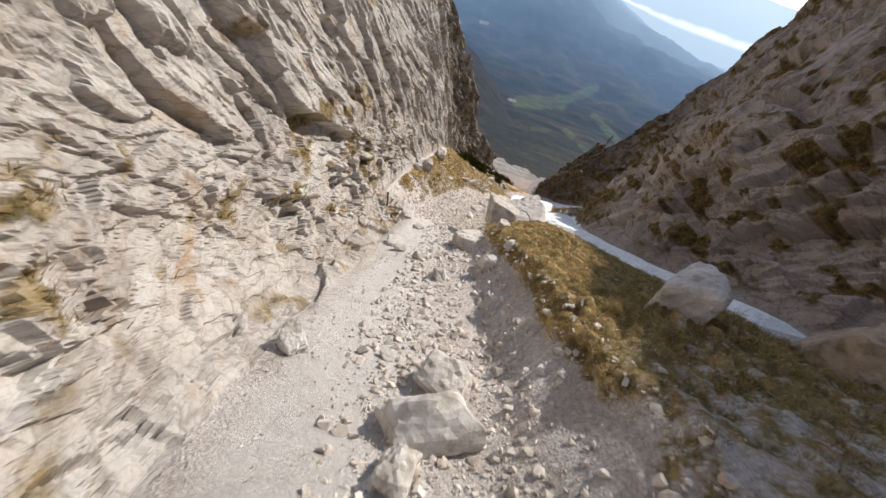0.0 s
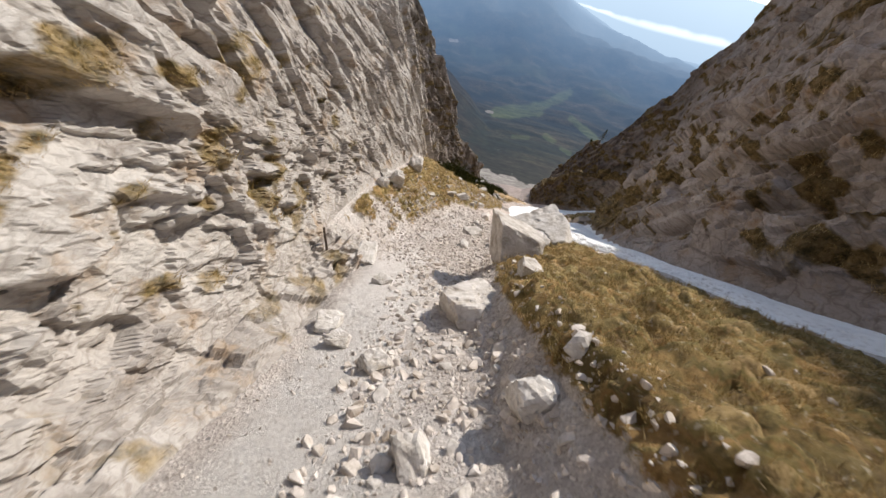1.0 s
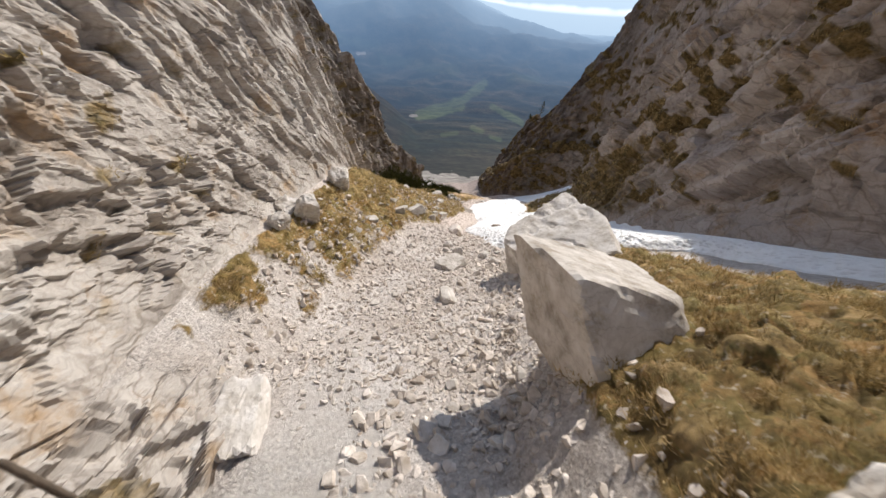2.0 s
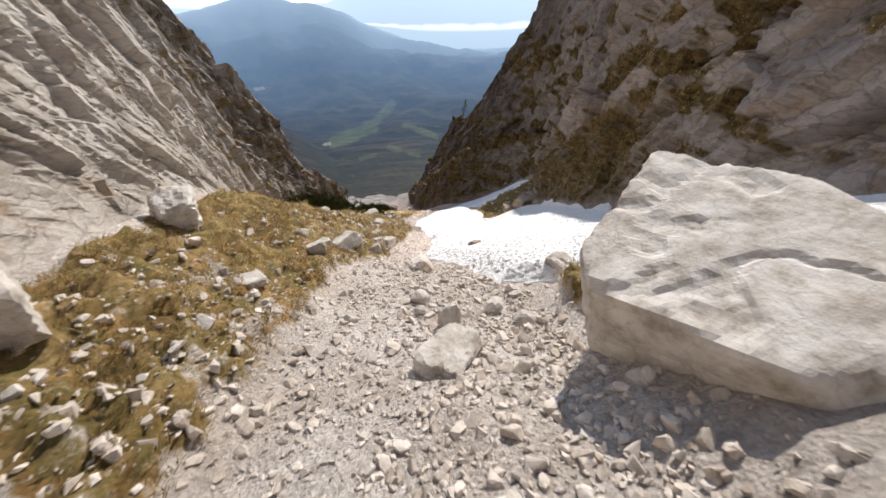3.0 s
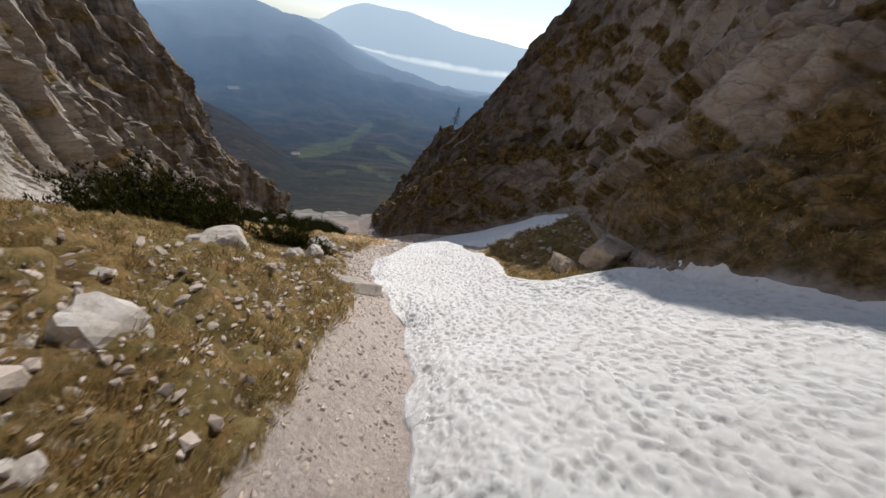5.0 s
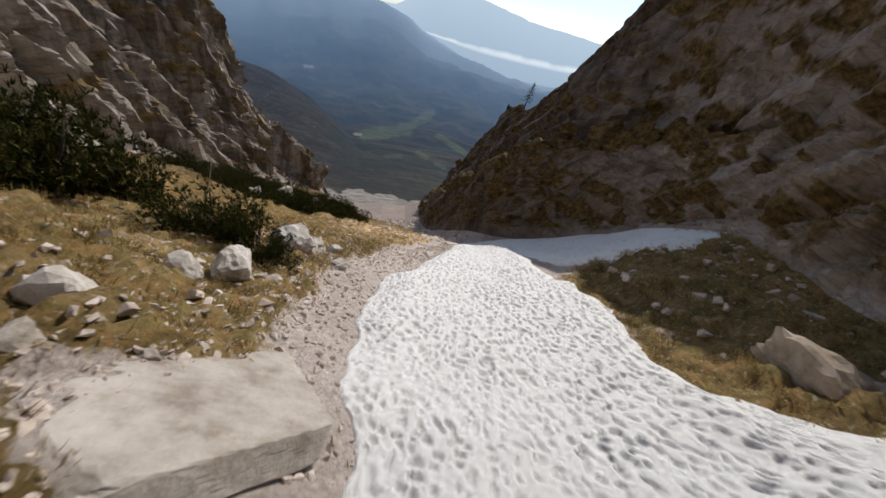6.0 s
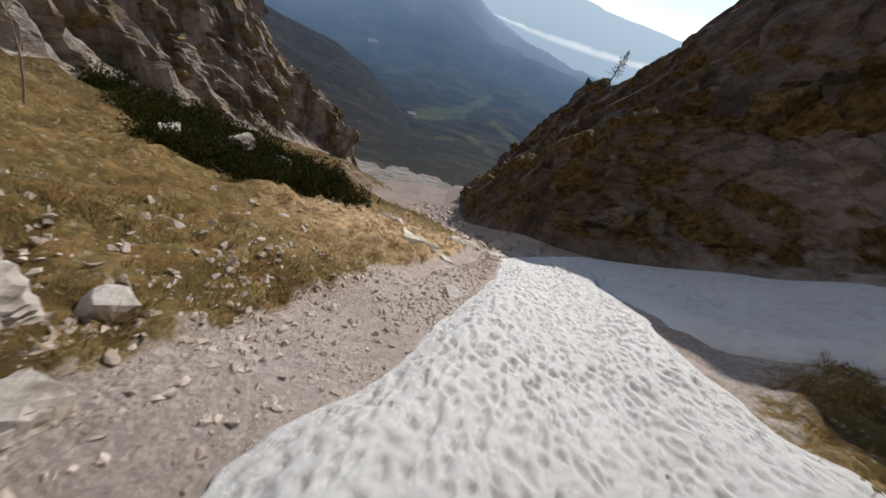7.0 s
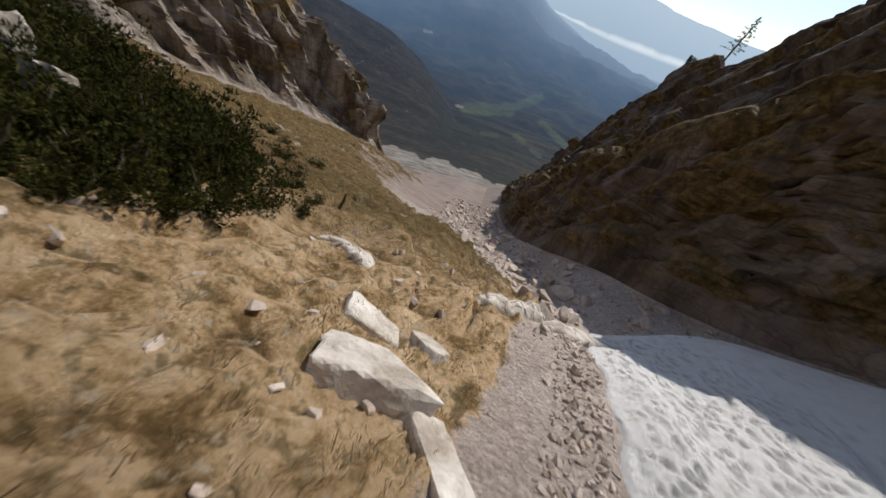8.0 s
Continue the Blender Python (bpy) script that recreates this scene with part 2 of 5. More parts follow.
    fac = ramp(t, edge.outputs[0], (0.40, (0, 0, 0)), (0.60, (1, 1, 1)))
    c = mixed(t, fac, gravel, turf)
    bare = ramp(t, grain(t, 1.3, 8, 0.65, (0.5, 0.5, 1.6), (0.35, 0.5, 0.2)), (0.3, (0.24, 0.21, 0.185)), (0.5, (0.42, 0.385, 0.35)), (0.66, (0.50, 0.475, 0.45)))
    bare = mixed(t, attribute(t, "moss"), bare, turf)
    c = mixed(t, ramp(t, attribute(t, "rock"), (0.35, (0, 0, 0)), (0.6, (1, 1, 1))), c, bare)
    t.links.new(c, b.inputs["Base Color"])
    lump = node(t, "ShaderNodeTexVoronoi", Scale=13.0)
    t.links.new(place(t), lump.inputs["Vector"])
    fine = mixed(t, mixed(t, 0.3, (0.3, 0.3, 0.3), attribute(t, "path"), "SUBTRACT"), grain(t, 9.0, 9, 0.8), ramp(t, lump.outputs["Distance"], (0.0, (1, 1, 1)), (0.6, (0, 0, 0))))
    relief(t, b, mixed(t, fac, fine, grain(t, 4.0, 9, 0.8)), 1.0, 0.11)


def snow_look(t, b):
    c = ramp(t, grain(t, 0.7, 7, 0.7), (0.3, (0.84, 0.825, 0.82)), (0.48, (0.92, 0.915, 0.91)), (0.65, (0.95, 0.955, 0.955)))
    dirt = ramp(t, grain(t, 4.5, 8, 0.8), (0.58, (0, 0, 0)), (0.75, (1, 1, 1)))
    c = mixed(t, mixed(t, 0.35, (0, 0, 0), dirt), c, (0.42, 0.37, 0.32))
    silt = ramp(t, grain(t, 0.6, 5, 0.6), (0.4, (0, 0, 0)), (0.7, (0.5, 0.5, 0.5)))
    c = mixed(t, mixed(t, 1.0, silt, attribute(t, "pit"), "MULTIPLY"), c, (0.45, 0.41, 0.37))
    t.links.new(c, b.inputs["Base Color"])
    dim = node(t, "ShaderNodeTexVoronoi", Scale=7.5)
    dim.feature = "F1"
    t.links.new(place(t), dim.inputs["Vector"])
    relief(t, b, mixed(t, 0.35, grain(t, 16.0, 8, 0.8), dim.outputs["Distance"]), 1.0, 0.07)


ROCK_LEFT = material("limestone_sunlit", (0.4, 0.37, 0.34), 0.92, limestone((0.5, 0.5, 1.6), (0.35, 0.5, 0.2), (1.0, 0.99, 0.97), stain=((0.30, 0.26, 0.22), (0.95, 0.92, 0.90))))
# Shaded copy of the limestone: darker tint, stain and turf deepen its shade.
ROCK_RIGHT = material("limestone_shaded", (0.3, 0.27, 0.25), 0.92, limestone((0.6, 0.6, 1.4), (0.2, -0.5, 0.3), (0.80, 0.745, 0.72), (60, 74), (0.66, 0.62, 0.57)))
STONE = material("loose_limestone", (0.45, 0.42, 0.39), 0.9, stone_look((1, 1, 1)))
BLEACHED = material("bleached_limestone", (0.6, 0.58, 0.55), 0.9, stone_look((1.22, 1.21, 1.19)))
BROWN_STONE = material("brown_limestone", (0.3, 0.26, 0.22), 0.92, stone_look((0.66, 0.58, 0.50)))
SLAB_STONE = material("smooth_grey_slab", (0.5, 0.47, 0.44), 0.85, stone_look((0.84, 0.83, 0.82), cracks=0.0))
SCREE = material("gully_scree", (0.45, 0.42, 0.39), 0.9, stone_look((1.16, 1.13, 1.11), True))
GROUND = material("gravel_and_turf", (0.4, 0.37, 0.33), 0.95, ground_look)
SNOW = material("old_snow", (0.8, 0.8, 0.8), 0.6, snow_look)

# ---- building helpers ----


def mesh_of(name, verts, faces, mats, attrs=None, flat=False):
    """A mesh from arrays; faces all have the same number of corners."""
    me = bpy.data.meshes.new(name)
    verts, faces = np.asarray(verts, np.float32), np.asarray(faces, np.int32)
    n = faces.shape[1]
    me.vertices.add(len(verts))
    me.vertices.foreach_set("co", verts.ravel())
    me.loops.add(faces.size)
    me.loops.foreach_set("vertex_index", faces.ravel())
    me.polygons.add(len(faces))
    me.polygons.foreach_set("loop_start", np.arange(len(faces), dtype=np.int32) * n)
    me.polygons.foreach_set("use_smooth", np.full(len(faces), not flat))
    me.update(calc_edges=True)
    for key, values in (attrs or {}).items():
        a = me.attributes.new(key, "FLOAT", "POINT")
        a.data.foreach_set("value", np.asarray(values, np.float32))
    me.materials.append(mats)
    return me


def part(name, mesh, parent=None, at=None, label=""):
    ob = new(name, mesh)
    if at is not None:
        ob.matrix_basis = at
    if parent is not None:
        ob.parent = parent
    if label:
        ob["label"] = label
    return ob


def grid_faces(rows, cols):
    i = np.arange((rows - 1) * (cols - 1))
    a = (i // (cols - 1)) * cols + i % (cols - 1)
    return np.stack([a, a + 1, a + 1 + cols, a + cols], 1)


# ---- the gully: long rails from the upper end to the lower, joined by cross sections ----
Y = np.concatenate([np.linspace(-45, -14.6, 24), np.arange(-14, -4, 0.2), np.arange(-4, 46, 0.11), np.arange(46, 70, 0.13), np.arange(70, 108, 0.28), np.linspace(108.5, 150, 70)])


def rail(*stations):
    """A rail through (y, x, z) stations."""
    s = np.array(stations, float)
    return glide(s[:, 0], s[:, 1], Y), glide(s[:, 0], s[:, 2], Y) + 0.58 * np.maximum(0, -14 - Y)


wall_top = rail((-14, -40, 60), (20, -30, 45), (45, -22, 34), (60, -16, 24), (85, -12, 18), (102, -6, 6), (112, -14, -5), (150, -30, -30))
wall_high = rail((-14, -15, 24), (0, -13, 17), (20, -9.5, 8), (45, -2, 3), (60, 1.5, -4), (85, 5, -11), (101, 13.5, -23.5), (112, 4, -42), (150, -10, -70))
wall_mid = rail((-14, -9.5, 12.5), (0, -7.6, 5), (12, -5.4, -1.5), (20, -3.2, -3.2), (28, -1.2, -6.5), (36, 1.8, -8.5), (44, 5.0, -11), (60, 6.5, -19),
                (75, 9, -26), (85, 11.5, -29.5), (100, 21.5, -38.5), (110, 15, -53), (150, 0, -80))
wall_foot = rail((-14, -6, 6), (0, -4.3, -1), (6, -3.7, -4.6), (12, -2.6, -8.2), (16, -1.8, -10.4), (23, -0.2, -12.0), (28, 0.9, -13.2), (33, 2.4, -14.7),
                 (44, 6.0, -18.3), (52, 7.5, -23), (60, 9, -28), (75, 12.5, -35), (85, 18, -41), (98, 28, -49.5), (104, 32.7, -55), (109, 29, -58.5), (150, 14, -80))
trail_left = rail((-14, -4.8, 5.2), (0, -3.1, -1.7), (6, -2.5, -4.9), (12, -1.2, -8.7), (20, 0.8, -12.5), (24, 2, -14), (31, 6, -17.0), (39, 11, -20.4),
                  (42.6, 13, -22.2), (47, 15.4, -24.4), (52, 19, -28.2), (57.8, 22, -31.7), (62, 25, -33.9), (66, 29, -36.9), (72, 32, -40.5), (85, 34, -48), (110, 43, -62), (150, 60, -81))
trail_right = rail((-14, 2, 6), (0, 2.5, -1.4), (6, 3.8, -4.9), (12.8, 4.9, -8.2), (19, 5.8, -11.7), (25, 8.4, -15.0), (31, 11.8, -18.1), (35, 13.2, -20), (40, 14.5, -22.8),
                   (48, 19.8, -28.2), (57, 25, -32.4), (62, 28.5, -35), (68, 33, -38.8), (73, 34, -42), (85, 36, -49), (110, 45, -62.5), (150, 62, -81.5))
bank_left = rail((-14, 5, 9), (0, 5.6, 1.0), (7.8, 6.2, -3.4), (12.8, 6.4, -5.9), (18.2, 7.4, -9.5), (22, 9.0, -11.9), (25, 10.4, -14.3), (29, 13, -16.7), (34, 16, -19.4), (40, 18, -23), (48, 23, -28.5),
                 (57, 28, -33), (64, 32.5, -37), (70, 35.2, -40.5), (76, 36, -44), (85, 37.5, -49.5), (110, 47, -63), (150, 64, -82))
bank_right = rail((-14, 11, 9.5), (0, 12, 1.2), (10, 12.0, -4.6), (18, 12.2, -9.2), (24, 13.8, -13.1), (30, 17.4, -16.9), (35, 19.6, -20.2), (40, 21.8, -23.3), (48, 26.5, -28.6),
                  (57, 33, -33.3), (64, 36.8, -37.2), (68, 37, -39.2), (72, 36.8, -41.2), (76, 37.2, -44), (85, 39, -49.8), (110, 49, -63.2), (150, 67, -82.5))
right_foot = rail((-14, 19, 7), (5, 19, -3.0), (15, 19.6, -8.8), (25, 20.8, -14.6), (30, 22.6, -17.8), (34.5, 24.5, -20.7), (40, 26.6, -23.8), (46, 29.6, -27), (50, 34, -28.8),
                  (55, 39, -30.2), (58, 40.4, -32), (60.5, 41.4, -33.8), (63.5, 42, -36), (66, 41.6, -38), (69, 39.5, -39.6), (72, 38.2, -40.8), (78, 38.6, -44.4), (85, 41, -49), (110, 52, -62.5), (150, 72, -81))
right_mid = rail((-14, 25, 22), (5, 24, 8), (15, 24.6, 2), (27, 26, -2.5), (35, 29.6, -8.5), (41, 32.0, -12), (48, 36, -18.5), (55, 42, -24), (61, 44.6, -27), (66, 45, -28),
                 (69, 43.6, -30), (72.4, 41, -32.3), (80, 42, -38.5), (100, 50, -51), (150, 76, -78))
right_dip = rail((-14, 27, 25), (27, 28, 0), (41, 34.5, -9.5), (55, 44, -22.5), (61, 46.6, -28.2), (66, 46.6, -31), (69, 45.5, -32.5), (72.4, 43.4, -33.5), (80, 45, -38.6), (100, 52, -50), (150, 79, -77))
right_ridge = rail((-14, 58, 60), (20, 55, 56), (34, 53, 45), (38, 52.7, 41), (42, 52.4, 33.5), (45, 52, 27), (50, 52, 19), (60, 53, 7), (65, 54, 0.6), (72, 55, -10.6), (80, 56, -21.6), (90, 57, -31), (100, 57.5, -38.5), (110, 59, -50), (125, 66, -61), (150, 80, -82))
right_back = rail((-14, 90, 60), (60, 80, 0), (100, 78, -45), (150, 100, -95))
RAILS = [wall_top, wall_high, wall_mid, wall_foot, trail_left, trail_right, bank_left, bank_right, right_foot, right_mid, right_dip, right_ridge, right_back]
STEPS = [34, 90, 120, 96, 46, 26, 60, 44, 110, 12, 80, 10]
cols_x, cols_z, seg = [], [], []
for k, n in enumerate(STEPS):
    for j in range(n):
        f = j / n
        cols_x.append(RAILS[k][0] * (1 - f) + RAILS[k + 1][0] * f)
        cols_z.append(RAILS[k][1] * (1 - f) + RAILS[k + 1][1] * f)
        seg.append(k + f)
cols_x.append(RAILS[-1][0])
cols_z.append(RAILS[-1][1])
seg.append(len(STEPS))
GX, GZ, SEG = np.array(cols_x).T, np.array(cols_z).T, np.array(seg)
for turn in range(6):
    GZ[:, 1:-1] = 0.25 * GZ[:, :-2] + 0.5 * GZ[:, 1:-1] + 0.25 * GZ[:, 2:]
    GX[:, 1:-1] = 0.25 * GX[:, :-2] + 0.5 * GX[:, 1:-1] + 0.25 * GX[:, 2:]
ROWS_N, COLS_N = GX.shape
base = np.stack([GX, np.repeat(Y[:, None], COLS_N, 1), GZ], 2)
du, dv = np.gradient(base, axis=1), np.gradient(base, axis=0)
nrm = np.cross(du, dv)
nrm /= np.linalg.norm(nrm, axis=2, keepdims=True)
P = base.reshape(-1, 3)
S = np.repeat(SEG[None], ROWS_N, 0).ravel()
yy = P[:, 1]
left_wall = 1 - smooth(2.75, 3.05, S)
right_wall = smooth(8.0, 8.25, S)
floor_zone = (1 - left_wall) * (1 - right_wall)


def wall_relief(p, seed, dip, lean, big_step=0.95, block=(9.0, 1.8, 3.0), second=0.34, small=0.36, third=0.13):
    """Beds that dip down the gully: blocks long down the dip, thin across it."""
    along = np.array([lean, math.cos(dip), -math.sin(dip)])
    across = np.array([0.15, math.sin(dip), math.cos(dip)])
    q = np.stack([p @ along, p @ across, p[:, 0] + 0.25 * p[:, 2]], 1)
    q = q + 0.35 * np.stack([soft_noise(p / 2.1, seed + 91), soft_noise(p / 2.1, seed + 92), soft_noise(p / 2.1, seed + 93)], 1)
    a = 1.2 * fbm(p / 10.0, 3, seed)
    a = a + big_step * facets(q / np.array(block), seed + 11)
    broken = 0.55 + 1.1 * smooth(-0.25, 0.45, fbm(p / 3.1, 3, seed + 51))
    a = a + broken * second * facets(q / (np.array(block) * small), seed + 23)
    a = a + broken * third * facets(q / (np.array(block) * small * 0.36), seed + 37)
    return a


rock_foot = smooth(2.9, 3.1, S) * (1 - smooth(3.85, 4.1, S + 0.12 * fbm(P / 1.5, 3, 14))) * (1 - smooth(22, 26, yy))
near_beds, far_beds = wall_relief(P, 3, 0.45, 0.1, 0.5, (3.0, 1.5, 2.1), 0.34, 0.38, 0.13), wall_relief(P, 7, 0.95, 0.3, 0.7, (8.0, 1.5, 3.0), 0.3, 0.36, 0.12)
flutes = wall_relief(P, 17, 1.28, 0.32, 0.9, (30.0, 1.5, 4.0), 0.38, 0.4)
ribs = wall_relief(P, 27, 1.12, 0.25, 0.95, (8.0, 2.2, 3.4), 0.42, 0.36, 0.15)
buttress = smooth(2.45, 2.0, S + 0.25 * fbm(P / 4.0, 2, 29)) * smooth(4, 12, yy)
near_beds = near_beds * (1 - buttress) + ribs * buttress
swing, steep = smooth(24, 40, yy), smooth(56, 74, yy)
beds = (near_beds * (1 - swing) + far_beds * swing) * (1 - steep) + flutes * steep
# where turf grows
big = fbm(P / 3.2, 3, 31)
foot = smooth(3.0, 3.1, S - 0.10 * smooth(-0.2, 0.6, fbm(P / 1.4, 3, 33)))
S0 = [(8, 14.6), (20, 15.2), (24, 17.2), (25.8, 17.3), (26.8, 15.4), (28, 14.6), (29.7, 14.1), (31.4, 13.7), (33.3, 12.8), (36.6, 13.9), (40.5, 14.5), (43.4, 16.8), (48.3, 19.8), (51.5, 20.8),
      (54, 21.6), (57, 23.3), (61, 27.5), (63.4, 30), (67.4, 33), (69, 34.5)]
S1 = [(8, 18.6), (20, 19.6), (25, 20.7), (30, 22.8), (35, 24.9), (40, 26.9), (44, 29.0), (46, 29.7), (47.3, 28.7), (48.55, 27.9), (49.8, 27.7), (50.9, 28.1), (54.2, 30.6), (58.8, 32.7), (63, 35.2), (66, 38), (69, 37.5)]
shelf = foot * (1 - smooth(3.75, 4.05, S)) * smooth(23.5, 27, yy) * (1 - 0.8 * smooth(-0.1, 0.4, fbm(P / 1.3, 3, 45)) * (1 - smooth(31, 35, yy))) * (1 - smooth(38, 41, yy))
scar = smooth(22.3, 24.3, yy) * (1 - smooth(28.6, 30, yy)) * (1 - smooth(6.25, 6.6, S + 0.1 * big))
mound = (1 - scar) * (0.45 + 0.55 * smooth(0, 7, yy + 2 * big)) * smooth(5.45, 5.85, S + 0.12 * big) * (1 - smooth(7.02, 7.3, S)) * (1 - smooth(30.5, 32.5, yy))
edge_of_snow = np.interp(yy, *np.array(S0).T)
gravel_band = np.interp(yy, [36, 40, 44, 48, 52, 56, 60, 62, 63.5, 65, 69, 75, 90, 150], [2.8, 1.7, 1.4, 1.1, 0.6, 0.9, 1.8, 2.2, 1.8, 1.5, 1.2, 1.0, 5, 14])
slope_turf = smooth(36.5, 39.5, yy) * smooth(0.1, -0.9, P[:, 0] - (edge_of_snow - gravel_band) - 0.6 * big) * foot * (1 - 0.5 * smooth(76, 88, yy))
stony = smooth(0.35, 0.8, fbm(P / 2.0, 3, 44)) * smooth(3.4, 3.7, S) * (1 - smooth(58, 62, yy))
shade_turf = smooth(6.5, 6.75, S) * smooth(42, 46, yy) * (1 - smooth(56, 60, yy)) * (0.55 + 0.45 * smooth(-0.5, 0.1, big))
low_turf = foot * (1 - smooth(3.5, 3.95, S)) * smooth(72, 76, yy) * smooth(-0.5, 0.2, fbm(P / 4.0, 4, 47))
grass = np.clip(shelf * (0.75 + 0.45 * big) + mound * (0.95 + 0.3 * big) + slope_turf * (0.95 - 0.7 * stony) + 0.9 * shade_turf + 0.85 * low_turf, 0, 1) * (1 - 0.4 * smooth(68, 74, yy) * smooth(-0.2, 0.4, fbm(P / 2.2, 3, 48)))
grass = grass * smooth(0.75, 0.95, np.hypot((P[:, 0] - 19.4) / 1.6, (yy - 51.2) / 1.1))
foot_turf = smooth(8.0, 8.1, S) * (1 - smooth(8.35, 8.8, S)) * smooth(30, 40, yy)
push = left_wall * (beds * (0.6 + 0.75 * smooth(60, 80, yy)) - 0.2) + rock_foot * (0.5 * near_beds - 0.02)
push += right_wall * (1.0 - 0.3 * smooth(50, 60, yy)) * wall_relief(P, 71, 0.95, -0.35, 0.95, (7.0, 2.1, 3.2), 0.36, 0.36, 0.12)
push += floor_zone * (1 - rock_foot) * (0.10 * fbm(P / 1.1, 4, 5) + 0.3 * fbm(P / 5.0, 2, 9))
rubble = smooth(4.85, 5.1, S) * (1 - smooth(5.7, 6.0, S)) * (1 - smooth(31, 34, yy))
push += rubble * 0.16 * fbm(P / 0.8, 3, 51)
lay = P + 0.24 * np.stack([soft_noise(P / 0.3, 141), soft_noise(P / 0.3, 142), 0 * yy], 1)
tussock, tone = cells(lay / np.array([0.36, 0.5, 1]), 131)
tussock = 1 - np.minimum(tussock / 0.6, 1)
mat = smooth(0.3, 0.7, grass)
push += mat * (0.31 * tussock * (0.7 + 0.6 * soft_noise(P / 1.3, 134)) * (0.5 + tone) + 0.16 * fbm(P / 0.5, 3, 133))
push = push.reshape(ROWS_N, COLS_N)
soft = push.copy()
soft[1:-1] = 0.25 * push[:-2] + 0.5 * push[1:-1] + 0.25 * push[2:]
soft[:, 1:-1] = 0.25 * soft[:, :-2] + 0.5 * soft[:, 1:-1] + 0.25 * soft[:, 2:]
on_wall = (left_wall + right_wall + rock_foot).clip(0, 1).reshape(push.shape)
push = push + (soft - push) * 0.3 * on_wall
D = base + nrm * push[:, :, None]
Dp = D.reshape(-1, 3)

slope = nrm.reshape(-1, 3)[:, 2]
ledge = smooth(0.10, 0.36, fbm(P / np.array([1.2, 1.2, 0.9]), 4, 63) + 0.35 * fbm(P / 5.0, 2, 64))
ledge = np.where(right_wall > 0.5, smooth(0.02, 0.3, fbm(P / np.array([1.5, 1.5, 1.1]), 5, 65) + 0.35 * fbm(P / 6.0, 2, 67)), ledge)
crest = smooth(8.75, 9.0, S) * (1 - smooth(9.5, 10.1, S)) * smooth(55, 62, yy)
moss = np.clip(ledge * ((0.7 - 0.45 * smooth(28, 36, yy) + 0.3 * smooth(55, 75, yy)) * left_wall + 0.9 * right_wall + 0.55 * rock_foot) + (0.7 - 0.4 * smooth(46, 56, yy)) * foot_turf + 0.2 * left_wall * smooth(55, 70, yy)
               + right_wall * 0.10 * smooth(50, 62, yy) + crest + 0.8 * left_wall * smooth(101, 106, yy), 0, 1)


path = smooth(4.05, 4.2, S) * (1 - smooth(4.55, 4.8, S + 0.15 * big)) * (1 - smooth(21, 27, yy)) + 0.35 * smooth(4.2, 4.5, S) * (1 - smooth(5.0, 5.3, S)) * smooth(40, 44, yy) * (1 - smooth(60, 64, yy))


def sheet(name, c0, c1, mat, label, category, flat=False):
    idx = np.arange(ROWS_N * COLS_N).reshape(ROWS_N, COLS_N)[:, c0:c1 + 1].ravel()
    faces = grid_faces(ROWS_N, c1 - c0 + 1)
    me = mesh_of(name, Dp[idx], faces, mat, {"grass": grass[idx], "moss": moss[idx], "rock": rock_foot[idx], "path": path[idx], "tone": tone[idx], "tussock": tussock[idx]}, flat)
    if mat is GROUND:
        bare = rock_foot[idx][faces].mean(1) > 0.45
        me.materials.append(ROCK_LEFT)
        me.polygons.foreach_set("material_index", bare.astype(np.int32))
        me.polygons.foreach_set("use_smooth", ~bare)
    return tagged(new(name, me), label, category, kind="structure")


C_FOOT_L, C_FOOT_R = sum(STEPS[:3]), sum(STEPS[:8])
sheet("wall_left", 0, C_FOOT_L, ROCK_LEFT, "sunlit pale grey limestone cliff with ochre turf ledges", "cliff", True)
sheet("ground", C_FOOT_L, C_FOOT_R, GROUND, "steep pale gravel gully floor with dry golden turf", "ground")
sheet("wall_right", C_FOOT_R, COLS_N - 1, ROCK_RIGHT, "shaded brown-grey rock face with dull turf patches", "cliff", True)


def ground_z(x, y):
    """Height of the gully floor at the places x, y."""
    x, y = np.atleast_1d(np.asarray(x, float)), np.atleast_1d(np.asarray(y, float))
    r = np.clip(np.searchsorted(Y, y) - 1, 0, ROWS_N - 2)
    f = np.clip((y - Y[r]) / (Y[r + 1] - Y[r]), 0, 1)
    out = np.zeros(len(x))
    c0, c1 = C_FOOT_L - 30, C_FOOT_R + 30
    order = np.argsort(r, kind="stable")
    for few in np.split(order, np.flatnonzero(np.diff(r[order])) + 1):
        k = r[few[0]]
        a = np.interp(x[few], D[k, c0:c1, 0], D[k, c0:c1, 2])
        b = np.interp(x[few], D[k + 1, c0:c1, 0], D[k + 1, c0:c1, 2])
        out[few] = a * (1 - f[few]) + b * f[few]
    return out


# ---- old snow ----


